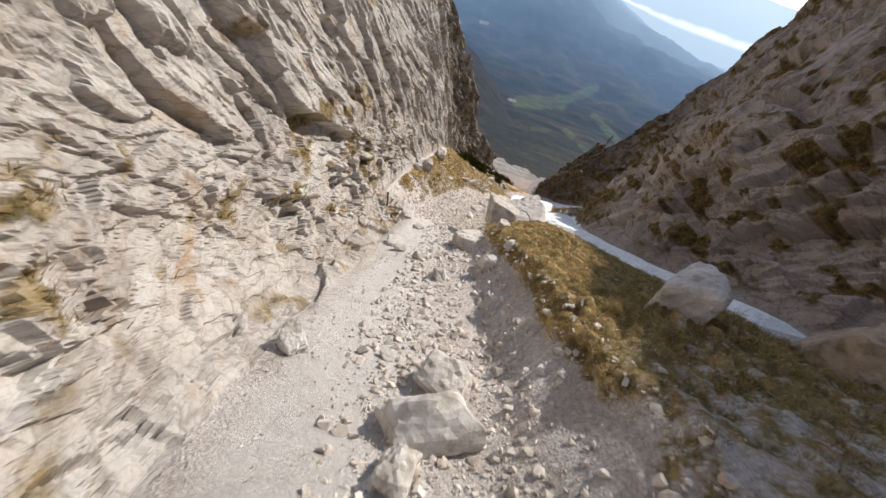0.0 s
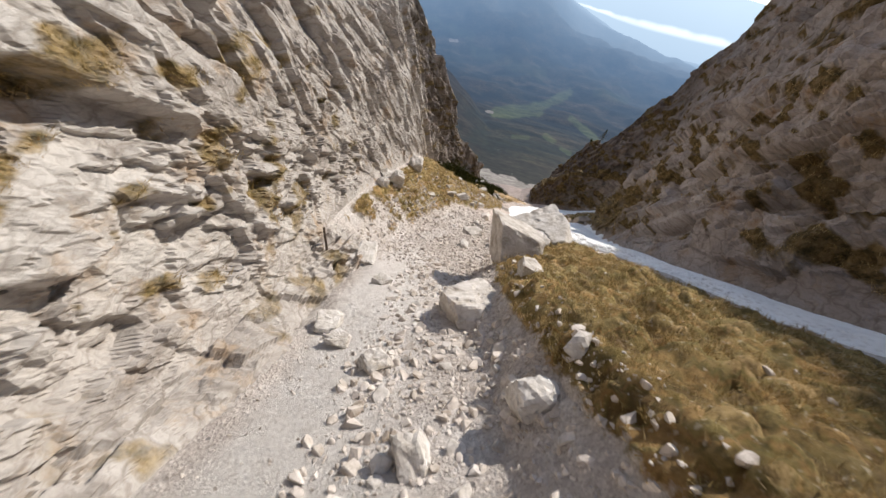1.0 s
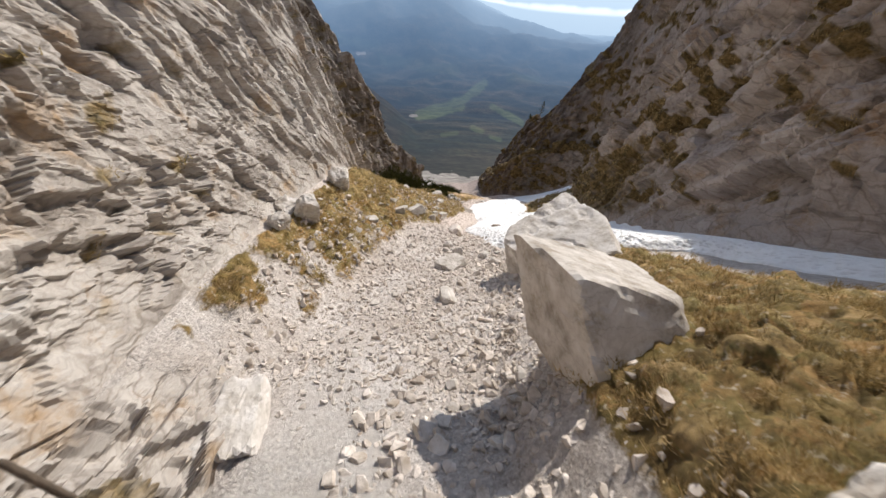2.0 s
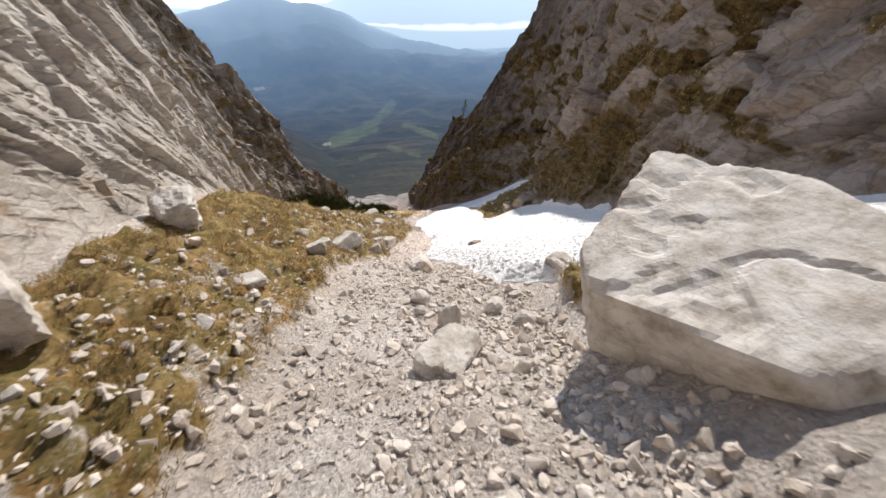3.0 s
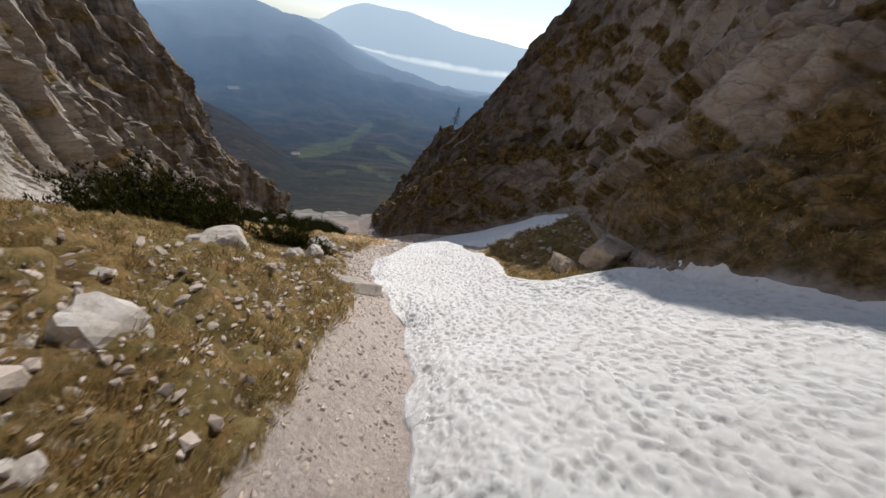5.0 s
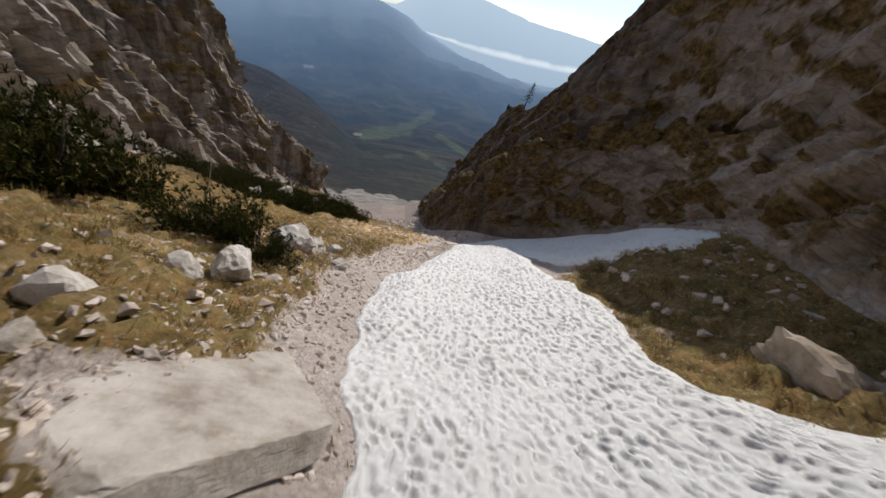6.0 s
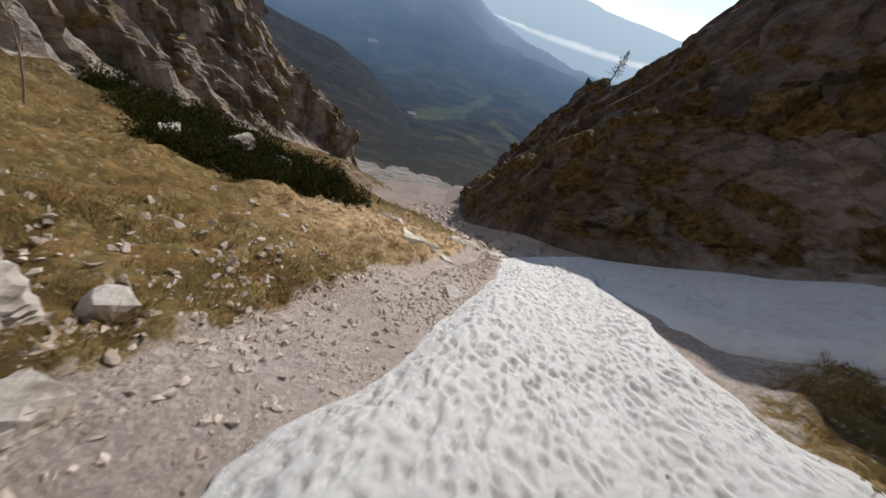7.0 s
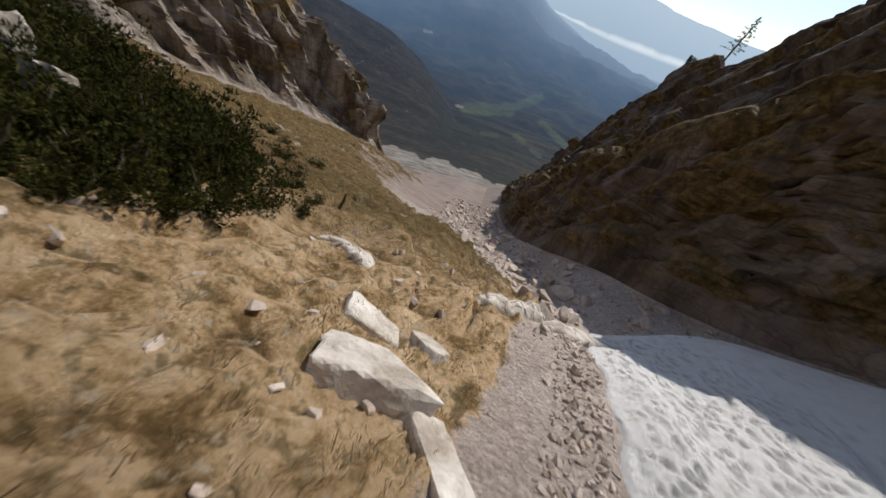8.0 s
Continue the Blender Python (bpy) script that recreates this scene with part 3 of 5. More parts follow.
def snow_field(name, left, right, y0, y1, thick, dx, seed, label, cup=0.30):
    ys = np.arange(y0, y1 + 0.01, dx)
    l, r = np.array(left, float), np.array(right, float)
    xl, xr = np.interp(ys, l[:, 0], l[:, 1]), np.interp(ys, r[:, 0], r[:, 1])
    n = int(max(xr - xl) / dx) + 2
    f = np.linspace(0, 1, n)
    gx = xl[:, None] * (1 - f) + xr[:, None] * f
    gy = np.repeat(ys[:, None], n, 1)
    q = np.stack([gx.ravel(), gy.ravel(), np.zeros(gx.size)], 1)
    wob = 0.4 * fbm(q / 0.8, 5, seed)
    gx = gx + wob.reshape(gx.shape) * (np.abs(f - 0.5) * 2) ** 3
    q[:, 0] = gx.ravel()
    gz = ground_z(gx.ravel(), gy.ravel()).reshape(gx.shape)
    for turn in range(40):
        gz[:, 1:-1] = 0.25 * gz[:, :-2] + 0.5 * gz[:, 1:-1] + 0.25 * gz[:, 2:]
        gz[1:-1] = 0.25 * gz[:-2] + 0.5 * gz[1:-1] + 0.25 * gz[2:]
    edge = np.minimum(f * (xr - xl)[:, None], (1 - f) * (xr - xl)[:, None])
    edge = np.minimum(edge, np.minimum(gy - y0, y1 - gy))
    rise = thick * smooth(-0.1, 1.3, edge) - 0.3 * (1 - smooth(0, 0.25, edge))
    warp = q + 0.12 * np.stack([soft_noise(q * 3, seed + 1), soft_noise(q * 3, seed + 2), 0 * q[:, 0]], 1)
    crumbs = fbm(q / np.array([0.12, 0.15, 1]), 2, seed + 6)
    near, size = cells(warp / np.array([0.20, 0.25, 1]), seed + 3)
    wide, _ = cells(warp / np.array([0.5, 0.7, 1]), seed + 4)
    cups = 0.2 - 0.7 * smooth(0.05 + 0.16 * size, 0.02, near) + 0.22 * crumbs + 0.2 * (wide - 0.3)
    rise = rise + cup * (1 + 0.7 * fbm(q / 1.1, 3, seed + 5)).clip(0.55, 1.35).reshape(gx.shape) * cups.reshape(gx.shape) * smooth(0.1, 0.6, edge) + 0.04 * fbm(q / 2.2, 3, seed + 8).reshape(gx.shape)
    v = np.stack([gx, gy, gz + rise], 2).reshape(-1, 3)
    pit = smooth(0.0, -0.4, cups)
    return tagged(new(name, mesh_of(name, v, grid_faces(len(ys), n), SNOW, {"pit": pit})), label, "snow", kind="structure")


snow_field("snow_bank", S0, S1, 8, 69, 0.42, 0.042, 81, "bright old snow with sun cups filling the gully", 0.10)
snow_field("snow_tongue", [(55, 36.6), (57.5, 35.2), (59, 34.2), (60.3, 33.8), (64, 35.2), (69, 36.4)], [(55, 39), (58, 40.6), (60.5, 41.8), (63.5, 42), (66, 41.4), (69, 38.6)], 55, 69, 0.4, 0.16, 91,
           "shaded smooth old snow against the rock foot", 0.05)


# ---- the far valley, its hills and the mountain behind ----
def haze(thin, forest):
    """Distant land: its own colours, the air's blue haze painted over as emission growing with distance."""
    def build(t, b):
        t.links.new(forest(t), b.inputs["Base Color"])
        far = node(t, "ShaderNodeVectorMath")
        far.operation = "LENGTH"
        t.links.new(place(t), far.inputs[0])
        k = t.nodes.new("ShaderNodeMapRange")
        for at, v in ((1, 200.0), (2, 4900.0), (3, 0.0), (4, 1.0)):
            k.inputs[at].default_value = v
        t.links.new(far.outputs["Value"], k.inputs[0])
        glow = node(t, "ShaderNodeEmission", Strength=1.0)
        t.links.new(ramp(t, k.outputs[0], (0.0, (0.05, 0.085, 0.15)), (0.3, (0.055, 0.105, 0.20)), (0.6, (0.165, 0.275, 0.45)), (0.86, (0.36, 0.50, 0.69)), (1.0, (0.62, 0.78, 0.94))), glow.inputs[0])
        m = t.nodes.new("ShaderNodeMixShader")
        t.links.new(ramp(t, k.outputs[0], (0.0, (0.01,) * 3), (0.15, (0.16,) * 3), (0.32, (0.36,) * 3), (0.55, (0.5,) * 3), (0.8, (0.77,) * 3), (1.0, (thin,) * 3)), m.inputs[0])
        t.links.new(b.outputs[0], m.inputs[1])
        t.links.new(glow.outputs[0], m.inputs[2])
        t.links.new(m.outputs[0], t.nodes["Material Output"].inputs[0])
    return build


def woods(t):
    stand = ramp(t, grain(t, 0.006, 9, 0.68), (0.40, (0.010, 0.017, 0.014)), (0.48, (0.022, 0.026, 0.016)), (0.56, (0.055, 0.046, 0.028)), (0.68, (0.085, 0.068, 0.042)))
    leafless = ramp(t, grain(t, 0.02, 9, 0.72), (0.38, (0.012, 0.012, 0.010)), (0.5, (0.028, 0.024, 0.018)), (0.64, (0.055, 0.044, 0.032)))
    c = mixed(t, attribute(t, "brown"), stand, leafless)
    crown = node(t, "ShaderNodeTexVoronoi", Scale=0.11)
    t.links.new(place(t), crown.inputs["Vector"])
    c = mixed(t, 0.8, c, ramp(t, crown.outputs["Distance"], (0.1, (1.25, 1.25, 1.2)), (0.75, (0.35, 0.37, 0.4))), "MULTIPLY")
    c = mixed(t, mixed(t, 0.62, (0, 0, 0), attribute(t, "meadow")), c, ramp(t, grain(t, 0.02, 9, 0.7), (0.38, (0.045, 0.06, 0.025)), (0.5, (0.09, 0.115, 0.045)), (0.65, (0.14, 0.165, 0.075))))
    broken = t.nodes.new("ShaderNodeMath")
    t.links.new(attribute(t, "scree"), broken.inputs[0])
    t.links.new(grain(t, 0.05, 8, 0.75), broken.inputs[1])
    return mixed(t, ramp(t, broken.outputs[0], (0.78, (0, 0, 0)), (0.98, (1, 1, 1))), c, ramp(t, grain(t, 0.14, 9, 0.75), (0.38, (0.11, 0.095, 0.078)), (0.5, (0.22, 0.195, 0.17)), (0.65, (0.36, 0.325, 0.29))))


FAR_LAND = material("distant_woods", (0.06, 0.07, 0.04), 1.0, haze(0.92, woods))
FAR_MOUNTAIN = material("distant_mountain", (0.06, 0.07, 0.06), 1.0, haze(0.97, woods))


# The mist's brightness is painted as emission, fading out where it thins.
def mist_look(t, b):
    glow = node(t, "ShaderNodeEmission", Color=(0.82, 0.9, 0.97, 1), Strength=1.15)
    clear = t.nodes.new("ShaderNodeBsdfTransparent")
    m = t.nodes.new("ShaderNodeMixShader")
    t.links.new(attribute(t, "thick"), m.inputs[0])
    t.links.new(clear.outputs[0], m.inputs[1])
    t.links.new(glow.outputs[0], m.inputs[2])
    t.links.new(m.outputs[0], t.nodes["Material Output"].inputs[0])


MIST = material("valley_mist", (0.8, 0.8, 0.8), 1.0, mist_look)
EYE_MID = np.array([15.0, 40.0, -20.0])


def polar(az, dist, el):
    a = np.radians(az)
    return np.stack([EYE_MID[0] + dist * np.sin(a), EYE_MID[1] + dist * np.cos(a), EYE_MID[2] + dist * np.tan(np.radians(el))], -1)


az = np.concatenate([np.linspace(-75, -16, 60), np.linspace(-15.7, 50, 250), np.linspace(51, 125, 60)])
dist = np.concatenate([np.linspace(100, 400, 36), np.geomspace(406, 4350, 170)])
AZ, DI = np.repeat(az[None], len(dist), 0).ravel(), np.repeat(dist[:, None], len(az), 1).ravel()
top = glide([-75, -30, -8, -1, 5, 12, 16, 21, 23.5, 34, 41, 60, 125], [4, 0, -2.6, -2.7, -1.7, -0.5, -1.4, -2.4, -3.7, -6.2, -6.6, -4, -2], AZ)
EL = glide([100, 200, 400, 800, 1300, 1900, 2700, 3300, 4350], [-30, -26.8, -24, -21, -18.4, -15.6, -11.5, -9, -8], DI)
# the hump behind the valley, and a wooded spur that comes down from the near cliffs
EL = EL + (top + 8) * smooth(2500, 4350, DI + 250 * fbm(np.stack([AZ / 6, 0 * AZ, 0 * AZ], 1), 3, 5))
spur_top = glide([-75, -20, 0, 8, 14, 20, 125], [-4, -8, -11.5, -14.5, -19, -24, -26], AZ + 2.5 * fbm(np.stack([DI / 300, AZ / 9, 0 * AZ], 1), 3, 6))
spur = smooth(300, 1250, DI) * (1 - smooth(1300, 2000, DI))
EL = np.where(spur_top > EL, EL + (spur_top - EL) * spur, EL)
v = polar(AZ, DI, EL)
flat = v * np.array([1, 1, 0])
v[:, 2] += DI * smooth(150, 900, DI) * (1 - 0.7 * smooth(3700, 4300, DI)) * (0.022 * fbm(flat / 420.0, 5, 3) - 0.03 * np.abs(fbm(flat / 520.0, 4, 18)) + 0.012 + 0.006 * np.abs(fbm(flat / 110.0, 4, 8)))
EL = np.degrees(np.arctan2(v[:, 2] - EYE_MID[2], DI))
wob = fbm(np.stack([AZ / 1.6, EL / 0.7, 0 * AZ], 1), 5, 12)


def field(a0, e0, a1, e1, width):
    """A long meadow between two bearings."""
    f = np.clip(((AZ - a0) * (a1 - a0) + (EL - e0) * (e1 - e0)) / ((a1 - a0) ** 2 + (e1 - e0) ** 2), 0, 1)
    gap = np.hypot(AZ - a0 - f * (a1 - a0), EL - e0 - f * (e1 - e0))
    return smooth(width, width * 0.75, gap + 0.5 * width * wob)


brown = np.clip(smooth(17, 9, AZ + 4 * wob) * smooth(2200, 1600, DI) + 0.7 * smooth(650, 300, DI + 250 * wob), 0, 1)
meadow = np.clip(field(17.0, -17.9, 23, -16.4, 0.95) + field(23.2, -16.0, 26.5, -13.4, 0.7) + field(28, -16.2, 33, -18.0, 0.45) + 0.35 * field(5, -8.6, 11, -9.4, 0.7)
                 + 0.7 * field(25.5, -19.3, 27, -19.7, 0.4) + 0.6 * field(28.5, -20.3, 30, -20.6, 0.35) + 0.5 * field(20.5, -20.6, 23, -20.2, 0.3) + 0.25 * field(12, -11, 22, -12, 0.8)
                 + 0.3 * field(30, -12.4, 34, -12.2, 0.6), 0, 1)
scree = np.clip(smooth(270, 190, DI + 70 * wob) + 0.9 * field(8.3, -10.3, 9.3, -10.4, 0.28) + 0.25 * field(17.5, -22.6, 20, -23.1, 0.3) + 0.8 * field(15.6, -18.2, 16.4, -18.1, 0.2)
                + 0.35 * field(0.8, -16.9, 5.0, -13.7, 0.17) + 0.4 * field(8.8, -21.0, 9.3, -21.1, 0.12) + 0.4 * field(9.6, -18.0, 10.0, -17.8, 0.14), 0, 1)
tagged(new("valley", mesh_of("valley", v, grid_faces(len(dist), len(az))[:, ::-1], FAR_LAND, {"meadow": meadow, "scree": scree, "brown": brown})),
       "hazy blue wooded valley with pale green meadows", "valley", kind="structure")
az2 = np.linspace(-75, 125, 300)
peak = glide([-75, -20, 10, 19, 22.3, 25.1, 30, 37.5, 45, 60, 125], [2, -1.5, -1.6, -1.1, 0.6, 1.5, 1.5, 0.5, 0.1, -0.4, 1], az2)
peak = peak + 0.16 * fbm(np.stack([az2 / 1.6, 0 * az2, 0 * az2], 1), 4, 77)
levels = np.linspace(0, 1, 24)
v = polar(np.repeat(az2[None], 24, 0), np.repeat((4420 + 380 * levels)[:, None], 300, 1), -8.0 * (1 - levels[:, None]) + peak[None] * levels[:, None]).reshape(-1, 3)
v[:, 2] += 18 * fbm(v / 220.0, 4, 19)
none = 0 * v[:, 0]
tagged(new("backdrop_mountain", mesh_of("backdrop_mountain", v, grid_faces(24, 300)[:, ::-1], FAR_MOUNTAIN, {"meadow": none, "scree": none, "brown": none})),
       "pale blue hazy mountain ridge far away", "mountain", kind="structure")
az3 = np.linspace(21, 52, 160)
across = np.linspace(-1, 1, 13)
ripple = 0.14 * fbm(np.stack([az3 / 1.3, 0 * az3, 0 * az3], 1), 4, 23)
half = (0.16 + 0.36 * smooth(24, 33, az3)) * (1 + 1.5 * ripple)
v = polar(np.repeat(az3[None], 13, 0), np.repeat((4412 + 6 * across)[:, None], 160, 1), -3.95 + 0.0036 * (az3 - 35) ** 2 + across[:, None] * half[None] + ripple[None]).reshape(-1, 3)
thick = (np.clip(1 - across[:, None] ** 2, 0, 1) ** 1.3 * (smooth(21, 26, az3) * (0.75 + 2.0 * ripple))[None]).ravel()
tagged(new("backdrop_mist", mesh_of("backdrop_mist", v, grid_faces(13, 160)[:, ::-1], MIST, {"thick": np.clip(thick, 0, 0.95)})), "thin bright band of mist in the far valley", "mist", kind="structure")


# ---- rocks ----
def ball(level):
    bm = bmesh.new()
    bmesh.ops.create_icosphere(bm, subdivisions=level, radius=1.0)
    v = np.array([x.co[:] for x in bm.verts])
    f = np.array([[x.index for x in q.verts] for q in bm.faces])
    bm.free()
    return v, f


BALLS = {k: ball(k) for k in (1, 2, 3, 4, 5, 6)}


def rock_shape(level, w, d, h, seed, planes=11, rough=0.05, flat_top=0.0, top=None, soft=60):
    """A lump of limestone: a ball cut by random planes, with broken, uneven faces."""
    v, f = BALLS[level]
    r = np.random.RandomState(seed)
    n = r.normal(size=(planes, 3))
    n[:, 2] *= 0.8
    n /= np.linalg.norm(n, axis=1)[:, None]
    off = r.uniform(0.66, 0.95, planes)
    sides = np.array([(1, 0.15, 0.1), (-1, 0.1, 0.05), (0.1, 1, 0.12), (-0.15, -1, -0.08), (0.05, 0.1, -1)]) + r.normal(0, 0.12, (5, 3))
    n[1:6] = sides / np.linalg.norm(sides, axis=1)[:, None]
    off[1:6] = r.uniform(0.48, 0.8, 5)
    if flat_top:
        n[0], off[0] = top or (r.uniform(-0.12, 0.12), r.uniform(-0.12, 0.12), 1), flat_top
        n[0] /= np.linalg.norm(n[0])
    c = np.maximum(v @ n.T, 0.02) / off
    k = soft
    rad = np.minimum(np.sum(c ** k, axis=1) ** (-1 / k), 1.2)
    p = v * rad[:, None]
    if level >= 3:
        p = p * (1 + rough * facets(p * 2.2 + seed, seed) + 0.5 * rough * fbm(p * 4 + seed, 3, seed))[:, None]
        if level == 5:
            p = v * rad[:, None]
            p = p * (1 + rough * (1.2 * fbm(p * 2.5 + seed, 5, seed) + 0.7 * fbm(p * np.array([6, 6, 12]) + seed, 4, seed + 1) - 1.6 * smooth(0.12, 0.0, np.abs(fbm(p * 1.8 + seed, 4, seed + 2)))) + 0.012 * facets(p * 9 + seed, seed + 4))[:, None]
        elif level == 4:
            p = p * (1 + 0.5 * rough * facets(p * 5.5 + seed, seed + 3) + 0.3 * rough * facets(p * 12 + seed, seed + 4) + 0.5 * rough * fbm(p * 9 + seed, 3, seed + 5))[:, None]
    span = (p.max(0) - p.min(0)) / 2
    return (p - (p.max(0) + p.min(0)) / 2) / span * np.array([w, d, h]) / 2, f


def split_stone(n, w, d, h, seed):
    """A sharp-edged broken stone: the hull of a few random corners."""
    r = np.random.RandomState(seed)
    p = r.uniform(-1, 1, (n, 3))
    p /= np.max(np.abs(p), axis=1)[:, None] ** 0.7
    bm = bmesh.new()
    for q in p:
        bm.verts.new(q)
    hull = bmesh.ops.convex_hull(bm, input=bm.verts)
    bmesh.ops.delete(bm, geom=list({v for v in hull["geom_interior"] + hull["geom_unused"] if isinstance(v, bmesh.types.BMVert)}), context="VERTS")
    bmesh.ops.triangulate(bm, faces=bm.faces)
    bmesh.ops.recalc_face_normals(bm, faces=bm.faces)
    bm.verts.index_update()
    v = np.array([x.co[:] for x in bm.verts])
    f = np.array([[x.index for x in q.verts] for q in bm.faces])
    bm.free()
    v = (v - (v.max(0) + v.min(0)) / 2) / (v.max(0) - v.min(0))
    return v * np.array([w, d, h]), f


def block_shape(w, d, h, seed, level=4, cuts=6, rough=0.03, soft=50, extra=(), steps=1.0):
    """A quarried-looking block of limestone: a box with slanting sides, broken corners and flaking faces."""
    r = np.random.RandomState(seed)
    v, f = BALLS[level]
    sides = np.array([(1, 0, 0), (-1, 0, 0), (0, 1, 0), (0, -1, 0), (0, 0, 1), (0, 0, -1)], float)
    n = sides + r.normal(0, 0.17, (6, 3))
    off = r.uniform(0.72, 0.9, 6)
    corner = np.sign(r.normal(size=(cuts, 3))) * r.uniform(0.35, 1.0, (cuts, 3))
    n = np.concatenate([n, corner] + [np.array([e[:3]], float) for e in extra])
    off = np.concatenate([off, r.uniform(1.04, 1.26, cuts)] + [[e[3]] for e in extra])
    n = n / np.linalg.norm(n, axis=1)[:, None]
    c = np.maximum(v @ n.T, 0.02) / off
    rad = np.sum(c ** soft, axis=1) ** (-1 / soft)
    p = v * rad[:, None] * np.array([w, d, h]) / 2
    big = max(w, d, h)
    q = p + seed
    beds = fbm(q / np.array([0.16, 0.16, 0.05]) / big, 4, seed + 5)
    p = p * (1 + rough * (steps * (1.3 * facets(q / (0.42 * big), seed, 1.2) + 0.8 * facets(q / np.array([0.2, 0.2, 0.09]) / big, seed + 2))
                          + 0.9 * fbm(q / (0.3 * big), 4, seed + 3) + (1 - steps) * (1.2 * beds - 2.2 * smooth(0.10, 0.0, np.abs(fbm(q / (0.35 * big), 4, seed + 6))))))[:, None]
    return p, f


def block(x, y, w, d, h, seed, label, turn=0, lean=(0, 0), sink=0.4, base=None, mat=None, name="boulder", **kind):
    """A block of limestone bedded at x, y."""
    v, f = block_shape(w, d, h, seed, kind.pop("level", 5 if w > 1.8 else 4), **kind)
    ob = new(name, mesh_of(name, v, f, mat or STONE, flat=True))
    z = base if base is not None else float(ground_z([x], [y])[0])
    ob.matrix_basis = pose(x, y, z + h * (0.5 - sink), *lean, turn)
    return tagged(ob, label, "boulder" if w > 1.2 else "rock")


def rock(x, y, w, h, seed, label, name="rock", d=None, sink=0.3, turn=None, lean=(0, 0), flat_top=0.0, level=None, base=None, planes=11, rough=None, top=None, mat=None):
    """One rock of width w and height h, standing partly sunk at x, y."""
    d = d or w * 0.8
    level = level or (5 if w > 3 else 4 if w > 0.9 else 3)
    v, f = rock_shape(level, w, d, h, seed, planes, rough or (0.04 if w > 2 else 0.06), flat_top, top, 18 if w > 1.8 else 40)
    ob = new(name, mesh_of(name, v, f, mat or STONE, flat=level < 5))
    z = base if base is not None else float(ground_z([x], [y])[0])
    a = (seed * 53) % 360 if turn is None else turn
    ob.matrix_basis = pose(x, y, z + h * (0.5 - sink), *lean, a)
    return tagged(ob, label, "boulder" if w > 1.2 else "rock")


GRAVEL_ROCK = "pale angular limestone rock half sunk in the gravel"
TURF_ROCK = "grey weathered limestone rock lying in dry turf"
SLAB = "flat pale limestone slab lying on the gravel"

# upper trail and bank
rock(10.0, 7.2, 2.3, 2.1, 11, "large pale boulder standing on the grassy bank", "boulder", sink=0.15, flat_top=0.7)
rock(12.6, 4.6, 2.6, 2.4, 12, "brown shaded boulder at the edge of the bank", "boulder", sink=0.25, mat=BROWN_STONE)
rock(2.18, 4.37, 1.65, 1.2, 13, "square-edged pale boulder on the stony trail", "boulder")
rock(1.6, 3.0, 2.1, 1.6, 14, "broad split pale boulder sunk in the trail", "boulder", sink=0.35)
rock(0.9, 1.9, 0.95, 0.9, 15, "white block of limestone beside a boulder")
rock(-1.9, 5.57, 1.05, 0.62, 16, "dark grey flat rock on the pale trail", sink=0.2)
rock(5.31, 12.14, 1.04, 0.85, 17, GRAVEL_ROCK)
rock(6.11, 12.83, 0.57, 0.5, 18, "small white rock at the turf edge")
rock(3.11, 11.46, 1.03, 0.75, 19, GRAVEL_ROCK)
rock(1.28, 15.9, 0.92, 0.5, 20, SLAB, flat_top=0.5)
rock(2.41, 14.47, 0.94, 0.6, 21, GRAVEL_ROCK)
rock(0.84, 16.87, 1.1, 0.6, 22, "bright white flat rock on the trail", flat_top=0.5)
block(5.75, 16.9, 2.6, 2.5, 2.4, 23, "big broken boulder with a flat gravel-covered top", turn=18, lean=(-22, 6), sink=0.72, cuts=7, rough=0.03)
block(8.75, 21.6, 2.3, 2.6, 2.5, 24, "big square boulder with a flat pale top beside turf", turn=-14, lean=(-18, 4), sink=0.36, cuts=4, rough=0.015)
block(7.5, 17.7, 0.9, 1.1, 0.8, 25, "grey cracked block bedded in the turf edge", turn=-20, lean=(-20, 0), sink=0.4, cuts=6, rough=0.03)
rock(1.72, 23.06, 1.3, 0.7, 27, "bright white slab lying on the trail", d=1.9, flat_top=0.4)
rock(2.56, 20.21, 0.85, 0.5, 28, SLAB, flat_top=0.5)
# around the great boulder
block(13.6, 27.4, 4.5, 5.3, 5.0, 31, "huge pale boulder with a weathered flaking top", turn=4, lean=(-15, -8), base=-18.85, sink=0.0, level=6, cuts=5, rough=0.018, soft=60, steps=0.0,
      extra=((0.7, -0.6, 0.45, 0.98), (-0.7, 0.7, 0.1, 1.12), (-0.6, -0.3, -0.75, 0.9)))
rock(10.6, 25.3, 0.55, 0.5, 32, "grey rock at the foot of the huge boulder")
rock(2.44, 31.47, 0.95, 0.9, 33, TURF_ROCK)
rock(3.49, 33.0, 1.15, 1.5, 34, "upright pale pointed block tilted on the turf", sink=0.2, lean=(12, 14))
rock(2.73, 33.3, 1.2, 1.0, 35, TURF_ROCK)
rock(5.41, 38.89, 1.65, 1.25, 36, "pale square boulder on the turf below the cliff", "boulder", sink=0.2)
block(10.1, 38.8, 1.15, 0.7, 0.62, 37, "long pale block propped at the turf edge", turn=28, lean=(-14, -8), sink=0.25, cuts=5, rough=0.02)
block(10.15, 39.55, 0.95, 0.5, 0.35, 137, "flat pale slab in dry turf", turn=15, lean=(-18, 0), sink=0.35, name="rock")
block(9.25, 38.45, 0.5, 0.4, 0.5, 138, "small square block at the turf edge", turn=40, sink=0.3, name="rock")
block(8.85, 37.9, 0.7, 0.6, 0.6, 139, "grey block at the turf edge", turn=-10, sink=0.35, name="rock")
block(10.75, 39.15, 0.45, 0.4, 0.45, 140, "small pale block at the turf edge", turn=60, sink=0.3, name="rock")
